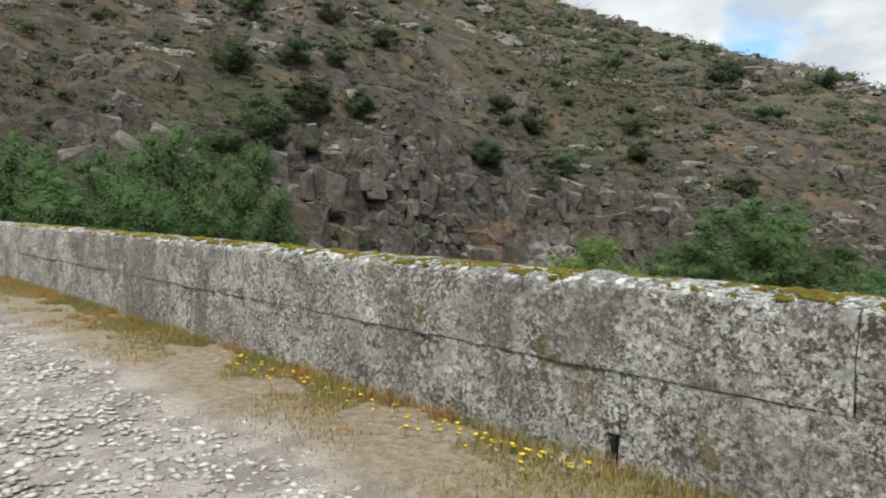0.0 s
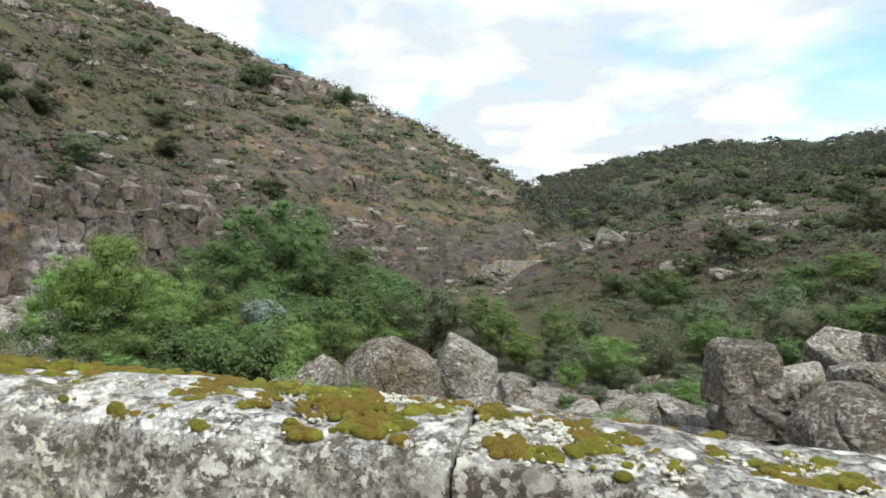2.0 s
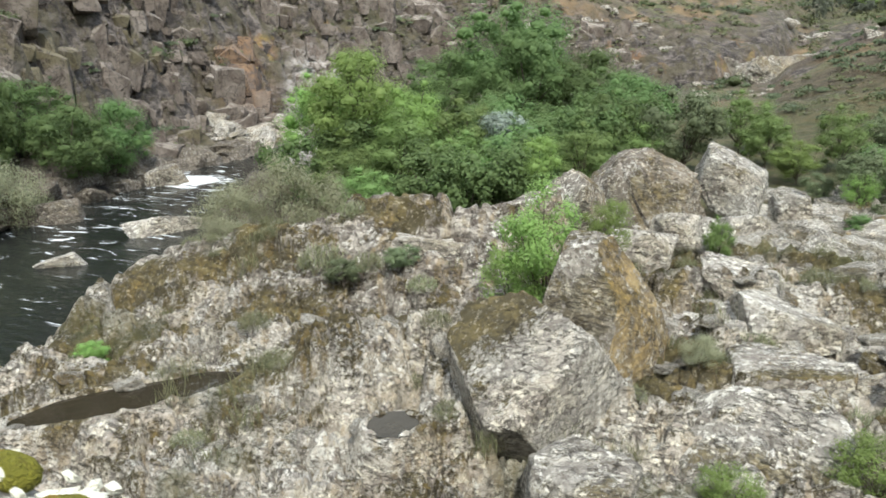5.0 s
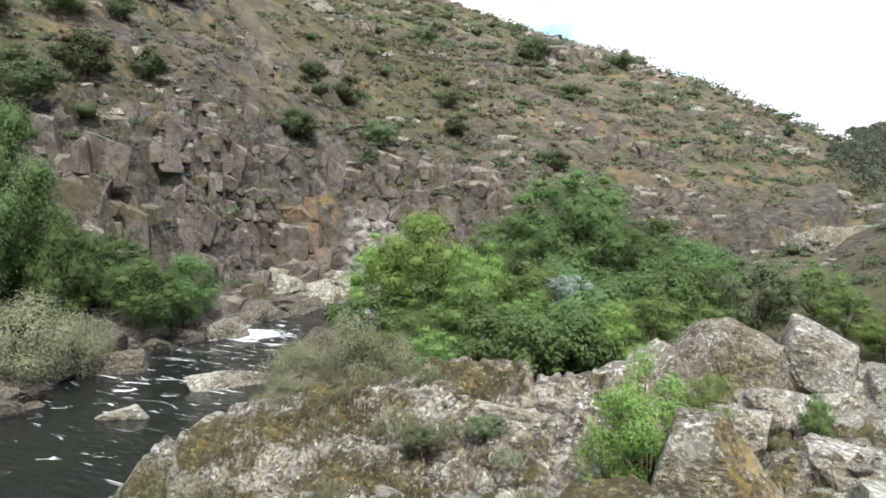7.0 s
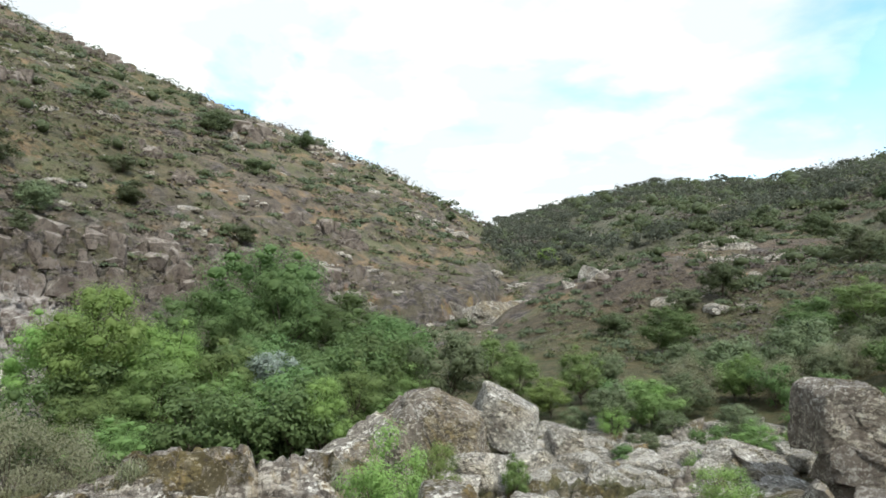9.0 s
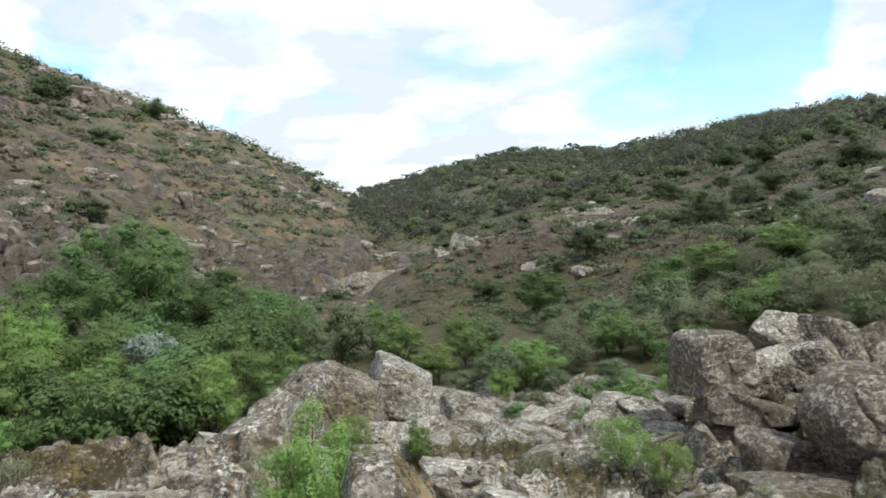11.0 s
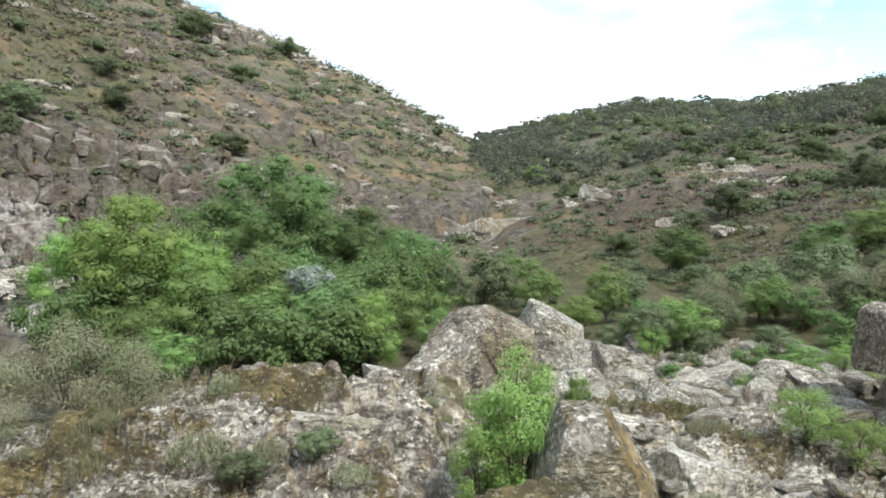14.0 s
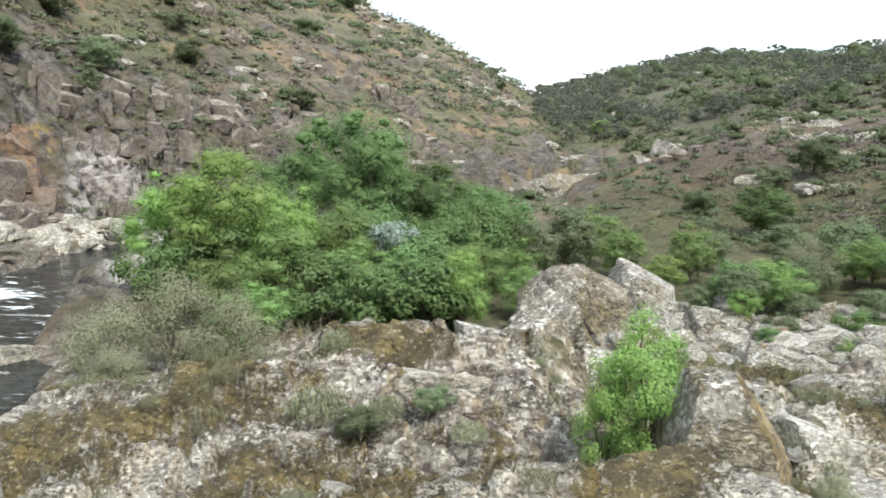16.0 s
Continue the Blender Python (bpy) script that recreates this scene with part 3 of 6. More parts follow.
LEAF = {
    "bright": leaf_material("bright_leaves", (0.225, 0.335, 0.10), (0.27, 0.38, 0.125), 0.5),
    "mid": leaf_material("green_leaves", (0.185, 0.275, 0.095), (0.225, 0.315, 0.115), 0.5),
    "dark": leaf_material("dark_leaves", (0.13, 0.20, 0.075), (0.16, 0.235, 0.09), 0.5),
    "grey": leaf_material("grey_leaves", (0.25, 0.255, 0.16), (0.30, 0.30, 0.195), 0.45),
    "blue": leaf_material("blue_grey_leaves", (0.15, 0.19, 0.16), (0.36, 0.42, 0.36), 0.25),
    "olive": leaf_material("olive_leaves", (0.145, 0.18, 0.095), (0.185, 0.22, 0.122), 0.45),
    "evergreen": leaf_material("evergreen_leaves", (0.08, 0.102, 0.048), (0.105, 0.132, 0.06), 0.35),
    # paler and greyer: distance haze is mixed into this leaf colour
    "far": leaf_material("hazed_wood_leaves", (0.11, 0.128, 0.092), (0.14, 0.158, 0.115), 0.45),
    "scrub": leaf_material("dry_twigs", (0.105, 0.086, 0.075), (0.155, 0.13, 0.112), 0.25),
    "broom": leaf_material("broom", (0.10, 0.112, 0.052), (0.145, 0.152, 0.076), 0.35),
    "bush": leaf_material("grey_green_bushes", (0.085, 0.105, 0.06), (0.125, 0.145, 0.085), 0.4),
    "tuft": leaf_material("grass_tufts", (0.14, 0.155, 0.08), (0.27, 0.265, 0.15), 0.3),
    "heath": leaf_material("feathery_heath", (0.15, 0.165, 0.09), (0.27, 0.275, 0.165), 0.3),
    "verge": leaf_material("verge_grass", (0.16, 0.16, 0.045), (0.40, 0.29, 0.12), 0.3, (0.40, 0.19, 0.07), 0.7),
}


def bark_material():
    n = Nodes("bark")
    c = n.mix(n.step(n.noise(6, 7, 0.65, 0, n.stretch(1, 1, 0.25)), 0.35, 0.65), (0.045, 0.035, 0.028), (0.17, 0.14, 0.11))
    return n.finish(c, 0.9, n.noise(9, 6), 0.02)


BARK = bark_material()


def water_material():
    n = Nodes("river_water")
    flow = n.stretch(0.4, 1.5, 1, (0, 0, radians(35)))
    streak = n.noise(1.3, 8, 0.65, 0.8, flow)
    foam = n.math("MULTIPLY", n.step(n.math("ADD", streak, n.math("MULTIPLY", n.value("foam"), 0.30)), 0.64, 0.76), 1.0)
    c = n.mix(foam, (0.012, 0.014, 0.013), (0.80, 0.83, 0.85))
    rough = n.math("ADD", n.math("MULTIPLY", foam, 0.6), 0.06)
    n.bsdf.inputs["IOR"].default_value = 1.33
    return n.finish(c, rough, n.math("ADD", n.noise(2.6, 6, 0.6, 0.5, flow), n.math("MULTIPLY", n.noise(0.7, 3, 0.5, 0, flow), 2.0)), 0.035, spec=0.35)


def pool_material():
    n = Nodes("still_water")
    n.bsdf.inputs["IOR"].default_value = 1.33
    return n.finish(n.mix(n.noise(1.5), (0.016, 0.014, 0.010), (0.035, 0.028, 0.018)), 0.03, n.noise(5, 2), 0.004, spec=0.5)


WATER, POOL = water_material(), pool_material()


def parapet_material(name="lichened_parapet_stone", grime=0.35):
    n = Nodes(name)
    mid, fine = n.noise(4.5, 9, 0.7), n.noise(38, 6, 0.72)
    base = n.mix(n.step(mid, 0.36, 0.64), (0.30, 0.28, 0.255), (0.52, 0.495, 0.455))
    base = n.mix(n.math("MULTIPLY", n.step(n.noise(1.1, 4), 0.48, 0.62), 0.75), base, (0.27, 0.255, 0.26))
    stain = n.step(n.noise(2.4, 9, 0.7, 0.3), 0.58 - 0.2 * grime, 0.64 - 0.2 * grime)
    base = n.mix(n.math("MULTIPLY", stain, n.math("ADD", n.math("MULTIPLY", n.each(), 0.45), grime)), base, (0.10, 0.08, 0.064))
    drip = n.step(n.noise(3.0, 8, 0.72, 0.3, n.stretch(2.4, 2.4, 0.4)), 0.53, 0.59)
    base = n.mix(n.math("MULTIPLY", drip, 0.65), base, (0.095, 0.085, 0.075))
    top = n.math("MULTIPLY", n.step(n.upward(), 0.35, 0.85), n.step(n.noise(16, 9, 0.75), 0.46, 0.50))
    base = n.mix(n.math("MULTIPLY", top, 0.4), base, (0.74, 0.73, 0.67))
    speck = n.math("MULTIPLY", n.step(n.noise(17, 12, 0.8, 0.2), 0.50, 0.52), n.step(n.noise(1.6, 6), 0.32, 0.46))
    base = n.mix(n.math("MULTIPLY", speck, 0.9), base, (0.07, 0.057, 0.045))
    pale = n.math("MULTIPLY", n.step(n.noise(5.5, 11, 0.78, 0.3), 0.50, 0.52), n.step(n.noise(26, 8, 0.75), 0.40, 0.47))
    base = n.mix(n.math("MULTIPLY", pale, 0.8 if grime < 0.5 else 0.45), base, (0.66, 0.645, 0.58))
    crust = n.math("MULTIPLY", n.step(n.noise(24, 11, 0.74, 0.3), 0.50, 0.52), n.step(n.math("ADD", n.noise(1.4, 7), n.math("MULTIPLY", n.noise(6, 4), 0.3)), 0.54, 0.68))
    base = n.mix(n.math("MULTIPLY", crust, 0.95 if grime < 0.5 else 0.75), base, n.mix(n.step(n.noise(3.0), 0.45, 0.6), (0.86, 0.855, 0.80), (0.80, 0.785, 0.66)))
    spot = n.math("MULTIPLY", n.step(n.cells(13.0), 0.24, 0.19), n.step(n.noise(24, 5), 0.40, 0.5))
    base = n.mix(n.math("MULTIPLY", spot, 0.8), base, (0.72, 0.72, 0.63))
    flake = n.add("ShaderNodeSeparateColor")
    n.put(n.cells(55, "F1", "Color"), flake.inputs[0])
    base = n.mix(n.math("MULTIPLY", n.math("MULTIPLY", n.step(flake.outputs[0], 0.70, 0.74), n.step(n.noise(2.0, 8, 0.7), 0.42, 0.58)), 0.6), base, (0.80, 0.79, 0.72))
    base = n.mix(n.math("MULTIPLY", n.math("MULTIPLY", n.step(flake.outputs[1], 0.70, 0.74), n.step(n.noise(1.7, 8, 0.7), 0.42, 0.56)), 0.7), base, (0.09, 0.075, 0.06))
    pits = n.math("MULTIPLY", n.step(n.noise(46, 9, 0.75, 0.2), 0.55, 0.59), n.step(n.noise(3.4, 6, 0.65), 0.38, 0.56))
    base = n.mix(n.math("MULTIPLY", pits, 0.85), base, (0.05, 0.042, 0.036))
    rosette = n.math("MULTIPLY", n.step(n.math("ADD", n.cells(6.5), n.math("MULTIPLY", n.noise(22, 5), 0.22)), 0.36, 0.31), n.step(n.noise(1.9, 4), 0.44, 0.52))
    base = n.mix(n.math("MULTIPLY", rosette, 0.75), base, n.mix(n.noise(2.5), (0.60, 0.58, 0.53), (0.46, 0.47, 0.42)))
    base = n.mix(n.math("MULTIPLY", n.step(n.noise(1.5, 7, 0.7), 0.56, 0.64), 0.45), base, (0.26, 0.19, 0.125))
    weather = n.step(n.noise(1.1, 7, 0.68, 0.4, n.stretch(1, 1, 0.55)), 0.47, 0.60)
    base = n.mix(n.math("MULTIPLY", weather, n.math("ADD", n.math("MULTIPLY", n.each(), 0.55), 0.15)), base, (0.16, 0.138, 0.12))
    green = n.math("MULTIPLY", n.step(n.noise(2.7, 8, 0.66), 0.60, 0.64), 0.75)
    base = n.mix(green, base, (0.16, 0.125, 0.04))
    base = n.mix(n.math("MULTIPLY", n.step(fine, 0.4, 0.7), 0.3), base, (0.10, 0.09, 0.08))
    scurf = n.math("MULTIPLY", n.step(n.upward(), 0.45, 0.8), n.step(n.math("ADD", n.cells(11), n.math("MULTIPLY", n.noise(30, 6, 0.7), 0.35)), 0.56, 0.44))
    base = n.mix(n.math("MULTIPLY", scurf, 0.85), base, n.mix(n.noise(5), (0.80, 0.79, 0.70), (0.88, 0.88, 0.84)))
    return n.finish(base, 0.92, n.math("ADD", mid, n.math("ADD", n.math("MULTIPLY", fine, 0.6), n.math("MULTIPLY", n.math("ADD", crust, pale), 0.3))), 0.02)


def moss_material():
    n = Nodes("cushion_moss")
    c = n.mix(n.island(), (0.25, 0.24, 0.032), (0.48, 0.455, 0.06))
    rusty = n.step(n.math("ADD", n.noise(4, 7, 0.6), n.math("MULTIPLY", n.island(), 0.12)), 0.52, 0.60)
    c = n.mix(n.math("MULTIPLY", rusty, 0.85), c, (0.36, 0.235, 0.045))
    c = n.mix(n.math("MULTIPLY", n.step(n.noise(130, 6, 0.75), 0.48, 0.62), 0.4), c, (0.11, 0.085, 0.016))
    return n.finish(c, 0.95, n.math("ADD", n.noise(420, 4), n.noise(160, 5, 0.7)), 0.02)


def lichen_material():
    n = Nodes("cream_lichen")
    c = n.mix(n.island(), (0.62, 0.60, 0.46), (0.86, 0.85, 0.74))
    return n.finish(n.mix(n.math("MULTIPLY", n.step(n.noise(80, 5), 0.45, 0.6), 0.4), c, (0.42, 0.39, 0.30)), 0.9, n.noise(220, 4), 0.01)


def road_material():
    n = Nodes("gravel_road")
    c = n.mix(n.step(n.noise(2.2, 6), 0.4, 0.62), (0.36, 0.31, 0.26), (0.60, 0.53, 0.45))
    c = n.mix(n.math("MULTIPLY", n.step(n.noise(60, 6, 0.7), 0.42, 0.62), 0.5), c, (0.11, 0.095, 0.08))
    c = n.mix(n.value("verge"), c, n.mix(n.math("MULTIPLY", n.step(n.noise(70, 7, 0.75), 0.56, 0.62), 0.6), n.mix(n.step(n.noise(11, 10, 0.78), 0.36, 0.66), (0.22, 0.18, 0.105), (0.44, 0.35, 0.245)), (0.62, 0.57, 0.48)))
    return n.finish(c, 0.95, n.math("ADD", n.noise(45, 5, 0.7), n.noise(8, 4)), 0.02)


def pebble_material():
    n = Nodes("road_pebbles")
    c = n.mix(n.island(), (0.34, 0.30, 0.26), (0.74, 0.69, 0.61))
    c = n.mix(n.math("MULTIPLY", n.step(n.noise(25, 5), 0.45, 0.65), 0.5), c, (0.16, 0.145, 0.13))
    return n.finish(c, 0.8, n.noise(40, 4), 0.01)


PARAPET, MOSS, ROAD, PEBBLE = parapet_material(), moss_material(), road_material(), pebble_material()
LICHEN = lichen_material()


def plain(name, a, b, scale=20, rough=0.8):
    n = Nodes(name)
    return n.finish(n.mix(n.noise(scale, 4), a, b), rough)


PETAL = plain("yellow_petals", (0.75, 0.50, 0.01), (0.95, 0.72, 0.02), 60, 0.6)
STALK = plain("green_stalk", (0.07, 0.10, 0.02), (0.13, 0.16, 0.04))
BODY = parapet_material()
BODY.name = "bridge_masonry"
PARAPET_DARK = parapet_material("stained_parapet_stone", 1.0)

# ---- ground sheet ----


def build_ground():
    bear = np.concatenate([np.arange(-180, -62, 3.0), np.arange(-62, 84, 0.29), np.arange(84, 179, 3.0)])
    rings = [0.6]
    while rings[-1] < 3200:
        r = rings[-1]
        rings.append(r + (0.14 if r < 17 else r * 0.0083 if r < 70 else r * 0.011 if r < 230 else r * 0.016 if r < 420 else r * 0.14))
    a, r = np.meshgrid(np.radians(bear), np.array(rings))
    x, y = -4 - np.sin(a) * r, np.cos(a) * r
    z, rocky, cliff = land(x.ravel(), y.ravel())
    verts = np.stack([x.ravel(), y.ravel(), z], -1)
    me = mesh_np("ground", verts, grid_faces(len(rings), len(bear), True)[:, ::-1], True, GROUND)
    add_values(me, "rocky", rocky)
    add_values(me, "cliff", cliff)
    xr, yr = x.ravel(), y.ravel()
    bearing = np.degrees(np.arctan2(-xr - 4, yr))
    add_values(me, "stain", np.exp(-((bearing - 41.4) / 2.0) ** 2) * (z < 2.6) * cliff)
    d, w = river(xr, yr)
    rad = np.hypot(xr + 4, yr)
    grass = smooth(24, 34, yr) * (1 - smooth(60, 85, rad)) * smooth(2, 6, d - w) * 0.8 * (1 - cliff)
    grass = np.maximum(grass, smooth(0.15, 0.4, fbm(xr / 45, yr / 45, 4, 201)) * smooth(70, 110, rad) * 0.6)
    shelf = smooth(0.18, 0.42, fbm(xr / 2.4, yr / 2.4, 5, 211)) * (1 - smooth(24, 30, yr)) * 0.55
    add_values(me, "distant", smooth(27, 38, rad))
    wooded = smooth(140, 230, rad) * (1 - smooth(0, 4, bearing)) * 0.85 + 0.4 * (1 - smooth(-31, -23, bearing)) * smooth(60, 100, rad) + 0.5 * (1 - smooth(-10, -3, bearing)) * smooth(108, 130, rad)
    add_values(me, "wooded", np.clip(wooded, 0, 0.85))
    mossy = 0
    for cx, cy, a, b in ((-15.2, 15.6, 2.6, 1.1), (-18.6, 14.6, 1.8, 1.0), (-3.7, 13.2, 0.8, 0.9), (-6.4, 12.8, 1.0, 0.5), (-11.0, 13.2, 1.4, 0.6), (-12.4, 17.2, 1.6, 0.8), (0.5, 15.6, 1.5, 0.5)):
        mossy = np.maximum(mossy, np.exp(-((xr - cx) / a) ** 2 - ((yr - cy) / b) ** 2))
    bright = np.exp(-((xr + 17.6) / 2.2) ** 2 - ((yr - 13.9) / 1.3) ** 2)
    add_values(me, "mossy", mossy * (1 - bright))
    add_values(me, "crusted", (1 - 0.9 * np.exp(-((xr + 0.6) / 3.0) ** 4) * (1 - smooth(20, 24, yr))) * (1 - bright) * smooth(11.5, 16, yr + 2.2 * (1 - smooth(-11, -7.5, xr)) + 0.15 * (xr + 8) + 3 * smooth(1, 5, xr) + 2 * fbm(xr / 3, yr / 3, 3, 241)))
    add_values(me, "washed", smooth(0.25, 0.6, np.exp(-((bearing - 36.0) / 2.3) ** 2) * (1 - smooth(0.0, 2.5, z)) + 0.3 * fbm(xr / 4, yr / 4, 3, 251)) * smooth(38, 46, rad) * (1 - smooth(90, 96, rad)))
    add_values(me, "brush", smooth(58, 72, rad) * (1 - smooth(118, 150, rad)) * (1 - smooth(0, 6, bearing)) * smooth(-60, -45, bearing) * smooth(-0.35, 0.25, fbm(xr / 7, yr / 7, 5, 261)))
    add_values(me, "tan", np.exp(-((xr - 27.6) / 11) ** 2 - ((yr - 98) / 6) ** 2) * smooth(-0.3, 0.3, fbm(xr / 5, yr / 5, 4, 231)))
    add_values(me, "grass", np.maximum(grass, shelf))
    return tagged(new("ground", me), "grey granite shelf and scrub-covered valley slopes", "ground", kind="structure")


build_ground()


def build_water():
    n, m = 150, 26
    s = np.linspace(0, len(RIVER_X) - 1, n)
    k = np.arange(len(RIVER_X))
    cx, cy, w = np.interp(s, k, RIVER_X), np.interp(s, k, RIVER_Y), np.interp(s, k, RIVER_W) + 3.0
    tx, ty = np.gradient(cx), np.gradient(cy)
    l = np.hypot(tx, ty)
    u = np.linspace(-1, 1, m)
    x = cx[:, None] + (ty / l * w)[:, None] * u
    y = cy[:, None] - (tx / l * w)[:, None] * u
    z = WATER_Z + 0.10 * fbm(x / 1.7, y / 1.7, 3, 221) + 0.02 * np.clip(y - 45, 0, 80)
    me = mesh_np("river", np.stack([x, y, z], -1).reshape(-1, 3), grid_faces(n, m), True, WATER)
    foam = np.exp(-(((x + 39.0) / 2.6) ** 2 + ((y - 34.4) / 1.7) ** 2)) * 1.2 + 0.26 * np.exp(-((y - 28) / 14) ** 2)
    add_values(me, "foam", foam.ravel())
    tagged(new("river", me), "dark fast river with streaks of white foam", "river", kind="structure")


build_water()


def build_pools():
    for cx, cy, a, b, turn, level in POOLS:
        pts = []
        for k in range(40):
            t = 2 * math.pi * k / 40
            u, v = a * 1.3 * math.cos(t), b * 1.3 * math.sin(t)
            c, s = math.cos(radians(turn)), math.sin(radians(turn))
            pts.append((cx + u * c - v * s, cy + u * s + v * c, level))
        bm = bmesh.new()
        bm.faces.new([bm.verts.new(p) for p in pts])
        bm.normal_update()
        tagged(part("rock_pool", bm, POOL), "still dark rainwater pool in a granite hollow", "rock pool", kind="structure")


build_pools()

# ---- the bridge ----


def stone_block(x0, x1, y0, y1, z0, z1, seed, step=0.04, rough=0.012, crown=0.0, fall=0.0, material=None):
    """A hewn block with worn edges; crown rounds its upper side, fall lets it run downhill."""
    n = [max(2, int((b - a) / step)) for a, b in ((x0, x1), (y0, y1), (z0, z1))]
    verts, faces, base = [], [], 0
    lo, size = np.array([x0, y0, z0]), np.array([x1 - x0, y1 - y0, z1 - z0])
    for axis in range(3):
        p, q = [(1, 2), (2, 0), (0, 1)][axis]
        for side in (0, 1):
            u, v = np.meshgrid(np.linspace(0, 1, n[p] + 1), np.linspace(0, 1, n[q] + 1), indexing="ij")
            c = np.zeros((u.size, 3))
            c[:, p], c[:, q], c[:, axis] = u.ravel(), v.ravel(), side
            f = grid_faces(n[p] + 1, n[q] + 1)
            verts.append(lo + c * size)
            faces.append((f[:, ::-1] if side == 0 else f)[:, ::-1] * 1 + base)
            base += u.size
    v, f = np.concatenate(verts), np.concatenate(faces)
    mid, half = lo + size / 2, size / 2
    q = v - mid
    rad = 0.055 if crown else 0.01
    worn = np.array([0.008, rad, rad])
    low = half - worn
    low[2] = half[2] - 0.006
    inner = np.clip(q, -low, half - worn)
    d = q - inner
    l = np.linalg.norm(d, axis=1, keepdims=True)
    v = mid + inner + d / np.maximum(l, 1e-9) * np.minimum(l, rad)
    nx = fbm(v[:, 0] * 6 + v[:, 2] * 5, v[:, 1] * 6 - v[:, 2] * 4, 5, seed)
    nl = fbm(v[:, 0] * 1.7, v[:, 2] * 3.1 + v[:, 1] * 2, 3, seed + 3)
    out = (v - mid - inner * 0.92)
    out /= np.maximum(np.linalg.norm(out, axis=1, keepdims=True), 1e-9)
    edge = 1 + 1.2 * smooth(z1 - 0.10, z1, v[:, 2]) * (1 if crown else 0)
    v = v + out * (nx * rough * edge + nl * rough * 0.9)[:, None]
    if crown:
        lift = np.clip((v[:, 2] - (z1 - 0.12)) / 0.12, 0, 1)
        across = (v[:, 1] - (y0 + y1) / 2) / ((y1 - y0) / 2)
        v[:, 2] -= lift * crown * np.where(across > 0, 0.4, 1.0) * across ** 2
    v[:, 2] -= fall * (v[:, 0] + 0.335)
    return mesh_np("block", v, f[:, ::-1], True, material or PARAPET)


def build_parapet():
    top = thing("parapet", "low parapet of weathered granite blocks covered in lichen", "parapet", kind="structure", at=TILT)
    cuts = [-0.335, -3.11, -5.35, -8.0, -10.7, -13.2, -16.0, -18.6, -21.4, -24.0, -27.0, -30, -33, -36, -39]
    for k in range(len(cuts) - 1):
        b, a = cuts[k], cuts[k + 1]
        part("block", stone_block(a + 0.001, b - 0.001, 0.0, 0.47, 0.5605, 1.082, 300 + k, 0.035 if k < 3 else 0.09, 0.02, 0.045), None, top)
    cuts = [-0.083, -1.52, -4.3, -6.6, -9.4, -12.0, -14.8, -17.3, -20.2, -23.0, -26, -29, -32, -35, -38]
    for k in range(len(cuts) - 1):
        b, a = cuts[k], cuts[k + 1]
        cut = 0.085 if k == 1 else 0.001
        part("block", stone_block(a + 0.001, b - cut, 0.008, 0.46, -0.1, 0.5595, 340 + k, 0.035 if k < 3 else 0.09, 0.012), None, top)
    # lintel above the drain slot, and its dark back
    part("block", stone_block(-1.60, -1.524, 0.014, 0.46, 0.2, 0.556, 371, 0.03, 0.006), None, top)
    part("block", stone_block(-1.62, -1.50, 0.40, 0.45, -0.1, 0.21, 372, 0.03, 0.006), None, top)
    # east of the tall joint the wall starts to run downhill
    for k, (a, b) in enumerate(((-0.333, 2.2), (2.202, 4.9), (4.91, 7.6), (7.61, 10.6))):
        part("block", stone_block(a, b, 0.0, 0.47, 0.5605, 1.085, 380 + k, 0.035 if k < 1 else 0.09, 0.02, 0.045, 0.05, PARAPET_DARK), None, top)
    for k, (a, b) in enumerate(((-0.081, 1.4), (1.402, 4.0), (4.01, 6.7), (6.71, 10.6))):
        part("block", stone_block(a, b, 0.008, 0.46, -0.1, 0.5595, 390 + k, 0.035 if k < 1 else 0.09, 0.012, 0, 0.05, PARAPET_DARK), None, top)


build_parapet()


def build_moss():
    """Cushions of moss on the top of the wall, crowded towards its outer edge."""
    rng = np.random.default_rng(404)
    balls = []
    for fine in (1, 2):
        ball = bmesh.new()
        bmesh.ops.create_icosphere(ball, subdivisions=fine, radius=1)
        balls.append((np.array([v.co[:] for v in ball.verts]), np.array([[v.index for v in f.verts] for f in ball.faces])))
        ball.free()
    for x0, x1, count, small, large in ((-4.2, 2.1, 14000, 0.006, 0.021), (-15, -4.2, 3500, 0.014, 0.034)):
        x, y = rng.uniform(x0, x1, count), rng.uniform(0.03, 0.45, count)
        across = (y - 0.235) / 0.235
        field = 1.9 * fbm(x * 6.0, y * 11.0, 5, 405) + 1.2 * fbm(x * 22, y * 26, 3, 407) + 0.34 * across + 0.15
        idx = np.nonzero((field > rng.uniform(0.0, 0.18, count)) & (np.abs(x + 0.335) > 0.03))[0][:5000 if x1 > 0 else 900]
        verts, faces, n = [], [], 0
        for k in idx:
            s = (small + (large - small) * rng.random() ** 2) * (0.65 + 0.8 * min(max(field[k], 0), 0.8))
            bv, bf = balls[1 if s > 0.009 else 0]
            z = 1.083 - (0.018 if across[k] > 0 else 0.045) * across[k] ** 2 - (0.05 * (x[k] + 0.335) if x[k] > -0.335 else 0)
            p = bv * (s * rng.uniform(0.9, 1.5), s * rng.uniform(0.8, 1.2), s * rng.uniform(0.6, 0.95)) * (1 + 0.07 * rng.standard_normal((len(bv), 1)))
            verts.append(p + (x[k], y[k], z - 0.1 * s))
            faces.append(bf + n)
            n += len(bv)
        me = mesh_np("moss", np.concatenate(verts), np.concatenate(faces), True, MOSS)
        tagged(new("moss", me), "yellow-green and rusty cushion moss on the wall top", "moss", kind="stuff").matrix_world = TILT


build_moss()


